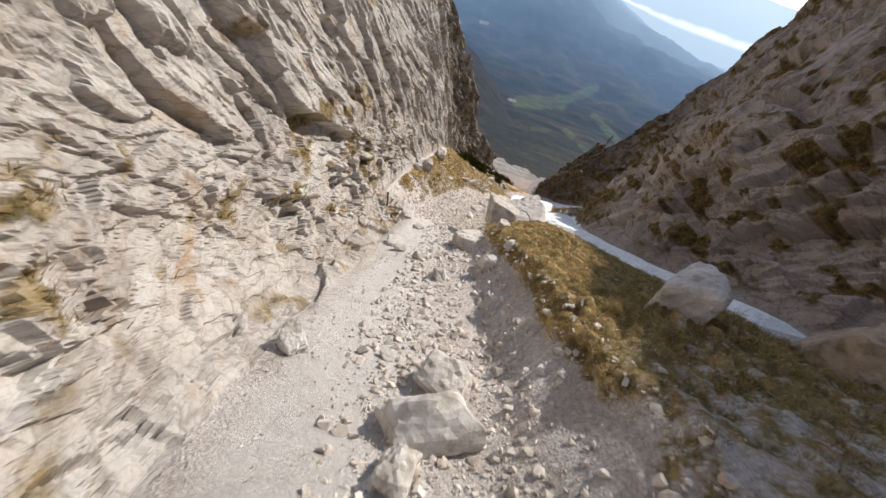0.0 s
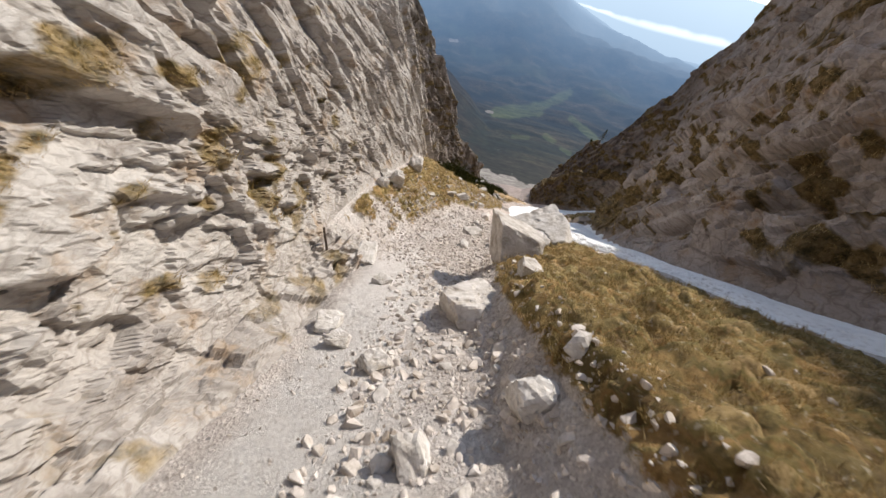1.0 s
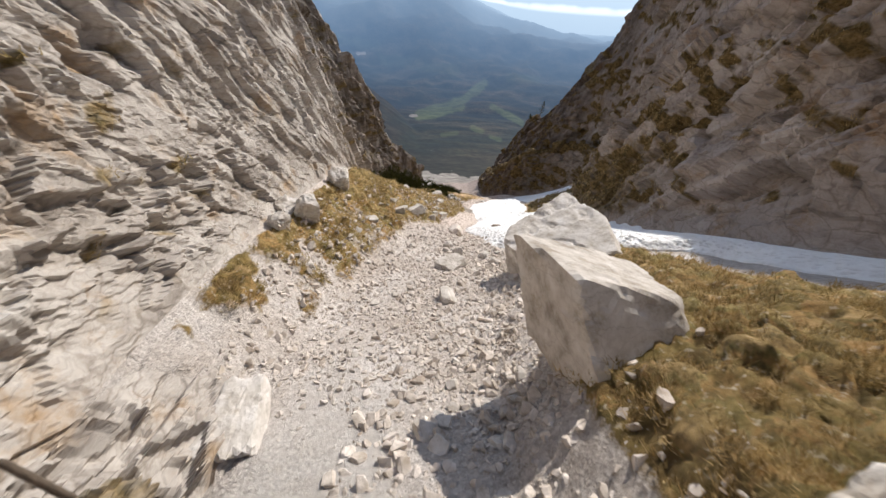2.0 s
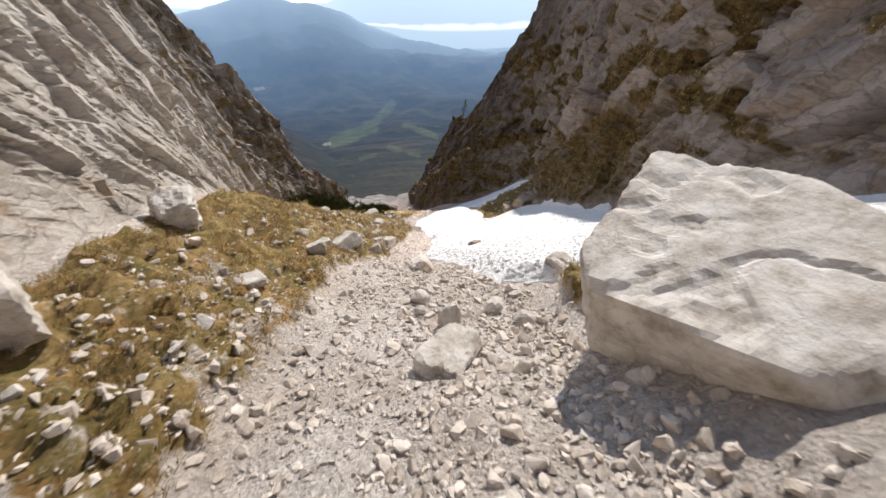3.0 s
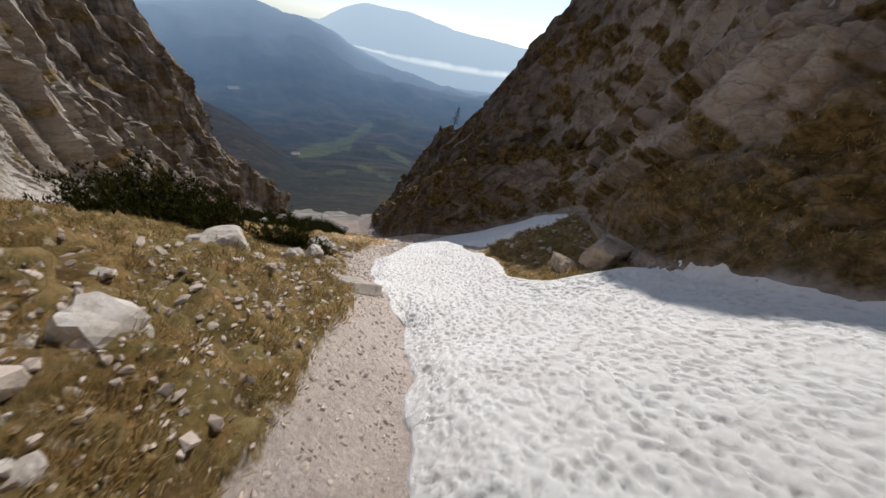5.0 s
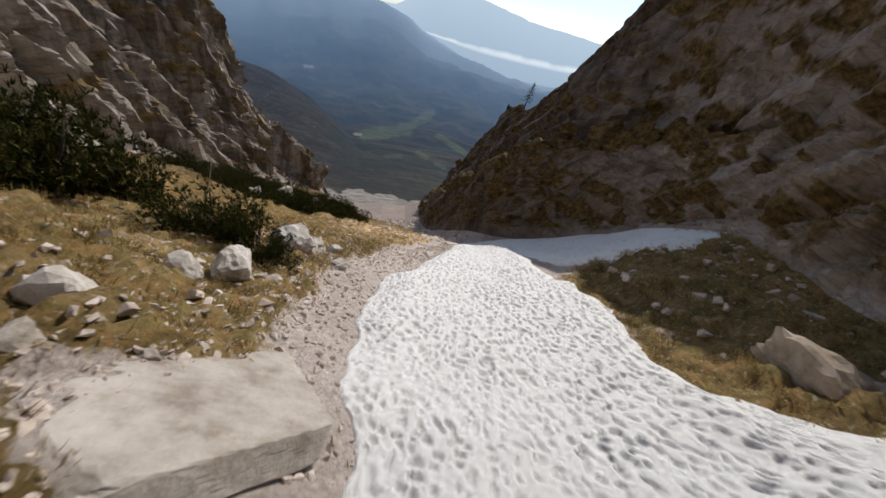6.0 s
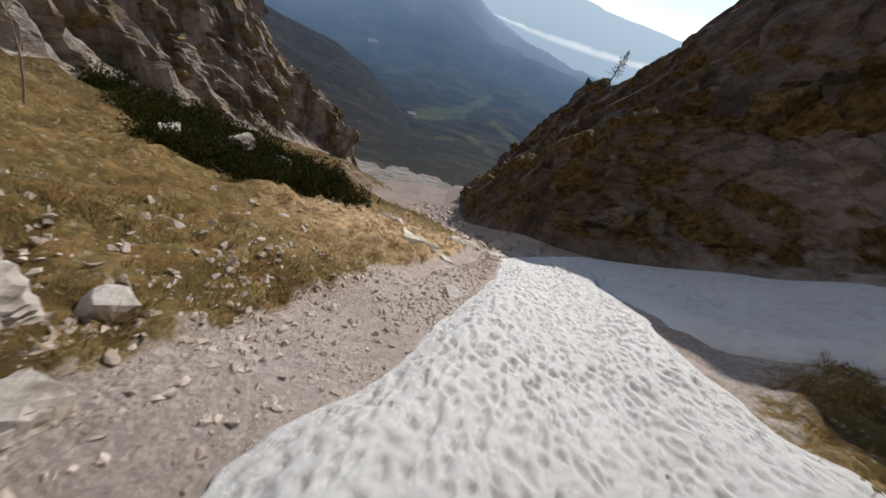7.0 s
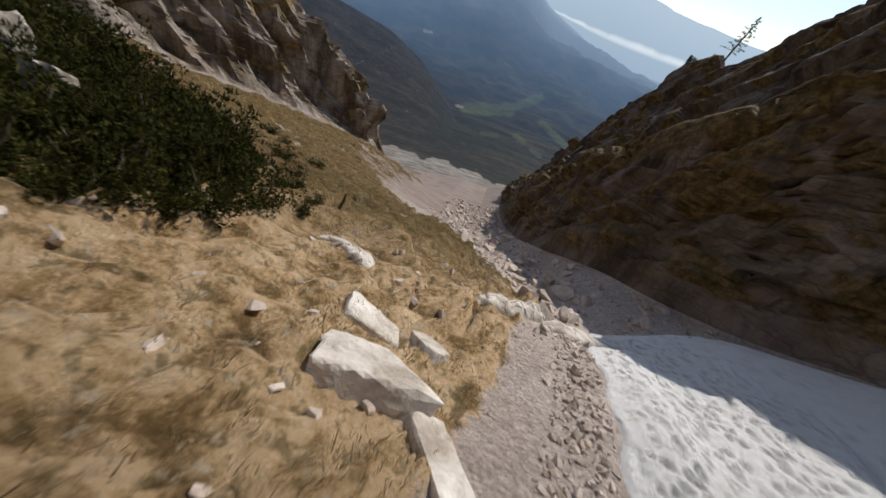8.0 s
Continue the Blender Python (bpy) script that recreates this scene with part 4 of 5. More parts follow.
block(11.35, 38.85, 0.5, 0.35, 0.7, 141, "upright pale block at the turf edge", turn=20, lean=(-12, 10), sink=0.3, name="rock")
block(11.05, 40.5, 0.7, 0.35, 0.3, 142, "flat white slab in dry turf", turn=-25, lean=(-20, 0), sink=0.35, name="rock")
rock(9.43, 30.64, 1.5, 0.6, 38, "broad flat white slab in the middle of the gravel", d=1.2, flat_top=0.45)
rock(8.0, 27.34, 0.86, 0.6, 39, GRAVEL_ROCK)
block(12.3, 37.05, 0.85, 1.9, 0.9, 143, "long narrow gravel-covered rock rising at the edge of the snow", turn=-8, lean=(-24, 0), sink=0.5, cuts=7, rough=0.05, mat=SCREE)
block(12.25, 36.1, 0.36, 0.3, 0.4, 144, "brown rock wedged under a long rock", turn=30, sink=0.3, name="rock", mat=BROWN_STONE)
rock(3.29, 29.57, 0.4, 0.3, 41, TURF_ROCK)
rock(8.73, 39.23, 0.57, 0.45, 42, TURF_ROCK)
rock(10.56, 33.68, 0.6, 0.55, 43, GRAVEL_ROCK)
rock(10.35, 31.9, 0.55, 1.0, 44, "upright narrow rock standing in the gravel", sink=0.25)
rock(12.01, 32.08, 0.65, 0.5, 45, GRAVEL_ROCK)
rock(14.6, 31.9, 1.1, 0.7, 46, "grey rock between turf and snow")
rock(10.17, 33.06, 0.36, 0.36, 47, GRAVEL_ROCK)
rock(8.37, 33.53, 0.4, 0.3, 48, GRAVEL_ROCK)
rock(13.4, 30.0, 0.26, 0.4, 49, "long narrow rock rib in brown turf", d=1.8, turn=-56, sink=0.5)
rock(11.98, 30.9, 0.63, 0.36, 50, GRAVEL_ROCK)
rock(6.5, 35.19, 0.8, 0.3, 51, "flat grey slab in dry turf", flat_top=0.5)
# beside the snow
block(12.1, 40.35, 0.6, 0.45, 0.7, 52, "upright pale block in dry turf", turn=15, lean=(-10, 12), sink=0.3, name="rock")
block(12.95, 41.05, 1.0, 0.6, 0.55, 53, "tilted pale block at the gravel edge", turn=40, lean=(-10, 22), sink=0.3, name="rock")
rock(11.55, 40.85, 0.3, 0.28, 54, TURF_ROCK)
rock(13.02, 42.61, 0.52, 0.36, 55, TURF_ROCK)
rock(12.1, 42.83, 0.6, 0.34, 56, TURF_ROCK)
rock(14.2, 44.98, 0.72, 0.48, 57, TURF_ROCK)
rock(15.63, 49.47, 1.3, 0.7, 58, TURF_ROCK)
rock(11.39, 44.52, 0.46, 0.26, 59, TURF_ROCK)
rock(11.64, 46.9, 0.82, 0.3, 60, "flat pale slab in dry turf", flat_top=0.5)
rock(16.1, 38.0, 0.7, 0.36, 61, "brown rock melted into the snow", base=float(ground_z([16.0], [38.06])[0]) + 0.46, sink=0.5, planes=14, rough=0.13, lean=(-25, 10), mat=BROWN_STONE)
block(19.35, 51.15, 3.4, 2.2, 0.5, 62, "large flat grey slab beside the snow", turn=8, lean=(-19, 28), sink=0.6, cuts=4, rough=0.006, level=5, mat=SLAB_STONE)
rock(19.55, 55.37, 1.1, 0.85, 63, "pale grey block on dry turf below pines")
rock(18.84, 55.03, 0.62, 0.5, 64, TURF_ROCK)
rock(17.98, 52.9, 0.66, 0.55, 65, "tilted pale slab in dry turf", lean=(10, 25))
rock(18.02, 52.0, 0.45, 0.4, 66, TURF_ROCK)
rock(21.7, 58.95, 1.0, 0.6, 67, TURF_ROCK)
rock(30.3, 47.9, 2.4, 1.3, 68, "layered brown boulder at the snow edge", "boulder", d=1.6, sink=0.2, flat_top=0.6, mat=BROWN_STONE)
rock(29.5, 49.1, 2.3, 1.2, 69, "brown striped boulder leaning out of the snow", "boulder", d=1.3, sink=0.55, rough=0.07, mat=BROWN_STONE)
rock(21.1, 58.9, 1.45, 1.0, 70, "grey broken boulder on the stony turf slope", "boulder")
rock(22.42, 57.77, 0.48, 0.34, 71, GRAVEL_ROCK)
rock(20.08, 55.28, 0.3, 0.26, 72, TURF_ROCK)
rock(20.34, 55.11, 0.42, 0.2, 73, "flat white slab in dry turf", flat_top=0.5)
# lower slope
rock(22.46, 57.91, 0.6, 0.36, 74, "flat white rock at the gravel edge", flat_top=0.5)
rock(22.53, 59.15, 0.52, 0.34, 75, TURF_ROCK)
block(20.4, 69.0, 0.6, 0.5, 0.6, 76, "white rock beside dark pines", turn=20, sink=0.2, name="rock")
block(22.1, 71.0, 0.95, 0.7, 1.0, 78, "pale rounded rock among dwarf pines", turn=50, lean=(-10, 5), sink=0.0, name="rock")
block(23.6, 69.5, 0.6, 0.5, 0.9, 79, "white block among dwarf pines", turn=10, sink=0.0, name="rock")
rock(27.65, 61.4, 0.55, 0.4, 80, GRAVEL_ROCK, sink=0.62, flat_top=0.5)
rock(23.95, 63.35, 0.3, 0.2, 81, TURF_ROCK)

def rib(points, width, tall, seed, label):
    """A low outcrop: a weathered ridge of bedrock along a bent line, breaking through the turf."""
    pts = np.array(points, float)
    along = np.concatenate([[0], np.cumsum(np.linalg.norm(np.diff(pts, axis=0), axis=1))])
    u = np.linspace(0, along[-1], int(along[-1] / 0.035) + 2)
    line = np.stack([glide(along, pts[:, 0], u), glide(along, pts[:, 1], u)], 1)
    way = np.gradient(line, axis=0)
    way /= np.linalg.norm(way, axis=1)[:, None]
    side = np.stack([way[:, 1], -way[:, 0]], 1)
    n = 25
    a = np.linspace(-1, 1, n)
    ends = np.minimum(1, np.minimum(u, u[-1] - u) / (width * 0.7)) ** 0.5
    q = np.stack([u / 0.5, 0 * u, 0 * u + seed], 1)
    half = width / 2 * (0.25 + 0.75 * ends) * (1 + 0.4 * fbm(q, 4, seed))
    xy = line[:, None] + side[:, None] * (a[None, :, None] * half[:, None, None]) + (0.10 * fbm(q + 40, 3, seed + 1))[:, None, None] * side[:, None]
    z = ground_z(xy[:, :, 0].ravel(), xy[:, :, 1].ravel()).reshape(xy.shape[:2])
    z = z.mean(1, keepdims=True) * 0.5 + z * 0.5
    v = np.stack([xy[:, :, 0], xy[:, :, 1], z], 2)
    flat = v.reshape(-1, 3)
    rise = np.maximum(0, 1 - np.abs(a[None]) ** 3.0) * tall * ends[:, None] * (1 + 0.5 * fbm(flat / 0.5, 3, seed + 2).reshape(z.shape)) - 0.06
    v[:, :, 2] += rise + (0.02 * facets(flat / 0.35, seed + 3) + 0.008 * facets(flat / 0.11, seed + 4)).reshape(z.shape) * (1 - np.abs(a[None]) ** 4)
    ob = new("outcrop", mesh_of("outcrop", v.reshape(-1, 3), grid_faces(len(u), n), BLEACHED, flat=True))
    return tagged(ob, label, "outcrop")


block(28.05, 65.45, 1.35, 0.85, 0.5, 901, "smooth white hump of bedrock in yellow turf", turn=-22, lean=(-22, 20), sink=0.7, cuts=8, rough=0.03, mat=BLEACHED, name="outcrop")
block(28.62, 64.55, 0.42, 1.3, 0.4, 907, "narrow white rock rib in yellow turf", turn=4, lean=(-20, 10), sink=0.7, cuts=5, rough=0.02, mat=BLEACHED, name="outcrop")
block(28.15, 66.45, 1.1, 0.5, 0.34, 902, "low white outcrop slab in yellow turf", turn=-28, lean=(-22, 22), sink=0.66, cuts=6, rough=0.02, mat=BLEACHED, name="outcrop")
block(28.95, 66.25, 0.36, 0.85, 0.36, 908, "pointed white slab standing in yellow turf", turn=12, lean=(-25, 18), sink=0.6, cuts=7, rough=0.02, mat=BLEACHED, name="outcrop")
rib([(27.3, 68.95), (27.7, 68.7), (28.0, 68.25), (28.15, 67.75)], 0.55, 0.22, 903, "broken pale outcrop in yellow turf")
rib([(30.4, 68.1), (31.3, 68.35), (32.2, 68.5), (33.0, 68.5)], 0.5, 0.22, 904, "flat pale rock lip at the gully edge")
rib([(32.3, 68.2), (33.1, 68.1), (33.8, 67.9), (34.2, 67.3)], 0.75, 0.3, 905, "rounded pale rock lip above the snow")

# ---- loose stones ----
SMALL = [split_stone(20, 1, r, h, 200 + k) for k, (r, h) in enumerate(((0.8, 0.6), (0.9, 0.75), (0.7, 0.5), (0.85, 0.9), (0.6, 0.55), (0.95, 0.4)))]
TINY = [split_stone(11, 1, r, h, 230 + k) for k, (r, h) in enumerate(((0.8, 0.7), (0.9, 0.6), (0.7, 0.8), (0.85, 0.5)))]
rng = np.random.RandomState(5)
rail_at = {"a": trail_left, "b": trail_right, "c": bank_left, "d": bank_right, "w": wall_foot, "r": right_foot}


def strip(n, y0, y1, left, right, lo, hi, power):
    """n places between two rails with stone sizes, most of them small."""
    y = rng.uniform(y0, y1, n)
    f = rng.uniform(0, 1, n)
    l, r = (np.interp(y, Y, rail_at[k][0]) + o for k, o in (left, right))
    return l + (r - l) * f, y, lo + (hi - lo) * rng.uniform(0, 1, n) ** power


def heap(name, places, shapes, sunk, label, bed=None):
    x, y, size = places
    z = ground_z(x, y) if bed is None else bed(x, y)
    vs, fs, n = [], [], 0
    for k in range(len(x)):
        v, f = (shapes if size[k] > 0.17 else TINY)[k % 4]
        m = np.array(Euler((rng.uniform(-0.6, 0.6), rng.uniform(-0.6, 0.6), rng.uniform(0, 6.28))).to_matrix())
        vs.append((v * size[k] * rng.uniform(0.6, 1.15, 3)) @ m.T + np.array([x[k], y[k], z[k] + size[k] * sunk]))
        fs.append(f + n)
        n += len(v)
    ob = new(name, mesh_of(name, np.concatenate(vs), np.concatenate(fs), SCREE, flat=True))
    return tagged(ob, label, "stones", kind="stuff")


def joined(*many):
    return tuple(np.concatenate(a) for a in zip(*many))


heap("rubble", joined(strip(3600, -4, 36, ("a", 2.2), ("b", 0.8), 0.07, 0.36, 3.0), strip(1500, -4, 31, ("b", 0), ("c", 0), 0.06, 0.3, 3.0),
                      strip(500, 29, 60, ("w", 1.5), ("a", 0.2), 0.07, 0.35, 3.0), strip(130, -4, 30, ("c", 0), ("d", 0), 0.05, 0.22, 3.5), strip(1300, 24, 36, ("w", 1.0), ("a", 0.8), 0.05, 0.28, 3.0),
                      strip(600, 68, 110, ("a", 1.0), ("r", -0.3), 0.15, 0.9, 3.0), strip(260, 50, 66, ("d", 1), ("r", -0.2), 0.1, 0.5, 3),
                      strip(1700, 40, 62, ("a", -3.5), ("a", 1.2), 0.05, 0.2, 2.6), strip(250, 60, 70, ("a", -5), ("a", 0), 0.06, 0.22, 2.6), strip(600, -2, 32, ("c", -2.2), ("c", 0.4), 0.07, 0.22, 2.6)),
     SMALL, 0.05, "pale angular limestone rubble strewn over the gully floor")
heap("gravel", joined(strip(3500, -4, 37, ("a", 0.0), ("b", 0.8), 0.02, 0.11, 2.4), strip(6000, -4, 37, ("a", 3.0), ("b", 0.8), 0.03, 0.16, 2.0), strip(3000, 23, 38, ("a", 0.5), ("b", 0.8), 0.05, 0.2, 1.6), strip(4500, 36, 62, ("a", -0.8), ("b", 0.2), 0.03, 0.14, 2.2), strip(1500, 60, 69, ("a", 2.0), ("b", 0.2), 0.03, 0.14, 2.2),
                      strip(1500, 28, 60, ("w", 2.0), ("a", 0.2), 0.04, 0.16, 2.0), strip(1200, 66, 90, ("a", 0), ("r", 0), 0.06, 0.25, 2)),
     TINY, 0.1, "fine pale limestone gravel on the trail")


STONES = [mesh_of("stone", *block_shape(1, r, h * 0.8, 260 + k, 3, 7, 0.035), STONE, flat=True) for k, (r, h) in enumerate(((0.8, 0.6), (0.9, 0.75), (0.7, 0.5), (0.85, 0.8), (0.6, 0.55), (0.95, 0.4), (0.75, 0.45), (1.0, 0.65)))]
x, y, size = joined(strip(70, 4, 24, ("a", 3.2), ("c", -0.9), 0.25, 0.5, 2.0), strip(60, 24, 36, ("a", 1.0), ("c", 0), 0.16, 0.34, 2.0), strip(34, 29, 42, ("w", 1.0), ("a", 0.5), 0.18, 0.36, 2.0),
                    strip(40, 42, 58, ("a", -3.5), ("a", 0.6), 0.16, 0.28, 2.0))
z = ground_z(x, y)
for k in range(len(x)):
    ob = new("stone", STONES[k % 8])
    ob.matrix_basis = pose(x[k], y[k], z[k] + 0.08 * size[k], rng.uniform(-25, 25), rng.uniform(-25, 25), rng.uniform(0, 360)) @ Matrix.Diagonal((size[k], size[k], size[k], 1))
    tagged(ob, "pale angular limestone stone lying loose on the slope", "stone", "loose stones on the slope")


# ---- turf tufts ----
def blades(count, spread, tall, seed):
    """One tuft: thin bent blades that lean outwards."""
    r = np.random.RandomState(seed)
    a = r.uniform(0, 6.283, count)
    q = spread * np.sqrt(r.uniform(0, 1, count))
    root = np.stack([q * np.cos(a), q * np.sin(a), np.full(count, -0.03)], 1)
    b = a + r.normal(0, 0.8, count)
    lean = r.uniform(0.4, 1.6, count)
    h = tall * r.uniform(0.5, 1.0, count)
    tip = root + np.stack([np.cos(b) * lean * h, np.sin(b) * lean * h, h], 1)
    side = np.stack([-np.sin(b), np.cos(b), 0 * b], 1) * r.uniform(0.004, 0.010, count)[:, None]
    return np.stack([root - side, root + side, tip], 1).reshape(-1, 3)


def turf_colour(t, b):
    isl = t.nodes.new("ShaderNodeNewGeometry").outputs["Random Per Island"]
    c = ramp(t, isl, (0.0, (0.18, 0.12, 0.045)), (0.35, (0.36, 0.24, 0.09)), (0.65, (0.52, 0.37, 0.17)), (1.0, (0.66, 0.51, 0.29)))
    patch = ramp(t, grain(t, 0.55, 4), (0.42, (0, 0, 0)), (0.62, (1, 1, 1)))
    c = mixed(t, mixed(t, 0.4, (0, 0, 0), patch), c, ramp(t, isl, (0.0, (0.10, 0.10, 0.03)), (1.0, (0.28, 0.26, 0.09))))
    bleached = mixed(t, 1.0, mixed(t, down_gully(t, 68, 72), down_gully(t, 61, 64.5), (0, 0, 0)), towards_snow(t, 22.5, 25.5), "MULTIPLY")
    dark = ramp(t, grain(t, 1.6, 7, 0.7), (0.5, (0, 0, 0)), (0.6, (1, 1, 1)))
    c = mixed(t, bleached, c, mixed(t, dark, ramp(t, isl, (0.0, (0.30, 0.22, 0.11)), (0.4, (0.52, 0.40, 0.24)), (1.0, (0.68, 0.55, 0.38))), ramp(t, isl, (0.0, (0.18, 0.14, 0.06)), (1.0, (0.44, 0.34, 0.17)))))
    t.links.new(c, b.inputs["Base Color"])
    thin = t.nodes.new("ShaderNodeBsdfTranslucent")
    t.links.new(c, thin.inputs[0])
    m = t.nodes.new("ShaderNodeMixShader")
    m.inputs[0].default_value = 0.55
    t.links.new(b.outputs[0], m.inputs[1])
    t.links.new(thin.outputs[0], m.inputs[2])
    t.links.new(m.outputs[0], t.nodes["Material Output"].inputs[0])


DRY_GRASS = material("dry_grass", (0.3, 0.2, 0.08), 0.8, turf_colour)
TUFTS = [blades(10, 0.14, 0.09, 300 + k) for k in range(8)]
BUNDLES = [blades(40, 0.17, 0.10, 320 + k) for k in range(6)]
COL = D[:, C_FOOT_L:C_FOOT_R + 1]
GR = grass.reshape(ROWS_N, COLS_N)[:, C_FOOT_L:C_FOOT_R + 1]
rows_ok = np.where((Y > -6) & (Y < 76))[0]
area = np.linalg.norm(np.cross(np.gradient(COL, axis=1), np.gradient(COL, axis=0)), axis=2)
clump = smooth(-0.05, 0.35, fbm(COL.reshape(-1, 3) / 0.55, 3, 402)).reshape(GR.shape)
chance = np.where(GR > 0.5, area, 0)[rows_ok] * (0.06 + clump[rows_ok])
pick = rng.choice(chance.size, 36000, p=(chance / chance.sum()).ravel())
spots = COL[rows_ok].reshape(-1, 3)[pick] + rng.uniform(-0.07, 0.07, (len(pick), 3)) * np.array([1, 1, 0])
vs = []
for k in range(len(spots)):
    a, sc = rng.uniform(0, 6.28), rng.uniform(0.6, 1.5) * (1 if spots[k, 1] < 62 else 0.65)
    m = np.array([[math.cos(a), -math.sin(a), 0], [math.sin(a), math.cos(a), 0], [0, 0, 1]]) * sc
    vs.append((BUNDLES[k % 6] if k % 5 == 0 and spots[k, 1] < 62 else TUFTS[k % 8]) @ m.T + spots[k])
steep = np.where((moss > 0.55) & (yy > -3) & (yy < 80) & ((left_wall > 0.5) & (S > 1.3) | (right_wall > 0.5) & (S < 9.6) & (yy > 10) & (yy < 52)))[0]
for k, q in enumerate(rng.choice(steep, 3400)):
    a, sc = rng.uniform(0, 6.28), rng.uniform(1.0, 2.4)
    m = np.array([[math.cos(a), -math.sin(a), 0], [math.sin(a), math.cos(a), 0], [0, 0, 1]]) * sc
    vs.append(TUFTS[k % 8] @ m.T + Dp[q])
vs = np.concatenate(vs)
tagged(new("turf", mesh_of("turf", vs, np.arange(len(vs)).reshape(-1, 3), DRY_GRASS)), "dry golden and olive grass tufts on the slopes", "grass", kind="stuff")

# ---- dwarf pines ----


def needle_colour(t, b):
    isl = t.nodes.new("ShaderNodeNewGeometry").outputs["Random Per Island"]
    c = ramp(t, isl, (0.0, (0.016, 0.020, 0.004)), (0.5, (0.038, 0.044, 0.009)), (0.9, (0.085, 0.086, 0.02)), (1.0, (0.15, 0.11, 0.04)))
    t.links.new(c, b.inputs["Base Color"])


NEEDLES = material("pine_needles", (0.04, 0.06, 0.02), 0.85, needle_colour)
NEEDLES.node_tree.nodes["Principled BSDF"].inputs["Specular IOR Level"].default_value = 0.08
BARK = material("pine_bark", (0.10, 0.075, 0.055), 0.95,
                lambda t, b: t.links.new(ramp(t, grain(t, 14.0, 6), (0.3, (0.05, 0.04, 0.03)), (0.7, (0.16, 0.125, 0.10))), b.inputs["Base Color"]))


def tube(points, radii, sides=6):
    """A tapering stem along points."""
    pts = [Vector(p) for p in points]
    v, f = [], []
    for k, p in enumerate(pts):
        ahead = (pts[min(k + 1, len(pts) - 1)] - pts[max(k - 1, 0)]).normalized()
        a = ahead.orthogonal().normalized()
        b = ahead.cross(a)
        for j in range(sides):
            w = 6.28319 * j / sides
            v.append(p + (a * math.cos(w) + b * math.sin(w)) * radii[k])
    for k in range(len(pts) - 1):
        for j in range(sides):
            f.append((k * sides + j, k * sides + (j + 1) % sides, (k + 1) * sides + (j + 1) % sides, (k + 1) * sides + j))
    return np.array([x[:] for x in v]), np.array(f)


def sprays(tips, ways, length, seed, count=7):
    """Tufts of needles at the tips of twigs, each a small brush of narrow leaves."""
    r = np.random.RandomState(seed)
    n = len(tips)
    v = np.repeat(tips[:, None], count, 1)
    w = np.repeat(ways[:, None], count, 1) + r.normal(0, 0.55, (n, count, 3))
    w /= np.linalg.norm(w, axis=2, keepdims=True)
    side = np.cross(w, r.normal(size=(n, count, 3)))
    side /= np.linalg.norm(side, axis=2, keepdims=True)
    ln = length * r.uniform(0.6, 1.2, (n, count, 1))
    return np.stack([v - side * ln * 0.10, v + side * ln * 0.10, v + w * ln], 2).reshape(-1, 3)


def dwarf_pine(seed, label):
    """A low bush of creeping pine: bent stems under a crown of needle brushes with gaps."""
    r = np.random.RandomState(seed)
    top = tagged(new("dwarf_pine"), label, "bush", "dwarf pines on the slope")
    tips, ways = [], []
    for k in range(9):
        a = 6.283 * k / 9 + r.uniform(-0.3, 0.3)
        reach, tall = r.uniform(0.55, 1.0), r.uniform(0.45, 0.95)
        pts = [(0.1 * math.cos(a), 0.1 * math.sin(a), -0.15), (0.45 * reach * math.cos(a), 0.45 * reach * math.sin(a), 0.18 * tall),
               (0.8 * reach * math.cos(a + 0.2), 0.8 * reach * math.sin(a + 0.2), 0.5 * tall), (reach * math.cos(a + 0.3), reach * math.sin(a + 0.3), tall * 0.85)]
        v, f = tube(pts, (0.05, 0.04, 0.03, 0.012), 5)
        if k < 4:
            part("stem", mesh_of("stem", v, f, BARK), top)
        for j in range(22):
            c = np.array(pts[1 + j % 3]) * r.uniform(0.75, 1.05) + r.normal(0, 0.13, 3)
            m = 5
            d = r.normal(size=(m, 3)) * np.array([1, 1, 0.7]) + np.array([0, 0, 0.5])
            d /= np.linalg.norm(d, axis=1)[:, None]
            tips.append(c + d * r.uniform(0.05, 0.17, (m, 1)))
            ways.append(d + np.array([0, 0, 0.5]))
    tips, ways = np.concatenate(tips), np.concatenate(ways)
    tips[:, 2] = np.abs(tips[:, 2])
    v = sprays(tips, ways / np.linalg.norm(ways, axis=1)[:, None], 0.115, seed, 7)
    part("crown", mesh_of("crown", v, np.arange(len(v)).reshape(-1, 3), NEEDLES), top)
    return top


PINES = [dwarf_pine(500 + k, "dense dark green dwarf pine bush on dry turf") for k in range(3)]
used = 0


def plant(x, y, size, tall=0.75, dz=0.0):
    global used
    m = pose(x, y, float(ground_z([x], [y])[0]) + dz, 0, 0, (used * 67) % 360) @ Matrix.Diagonal((size / 2, size / 2, size / 2 * tall, 1))
    if used < 3:
        PINES[used].matrix_basis = m
    else:
        o = copy_thing(PINES[used % 3], m)
        o.matrix_basis = m
    used += 1


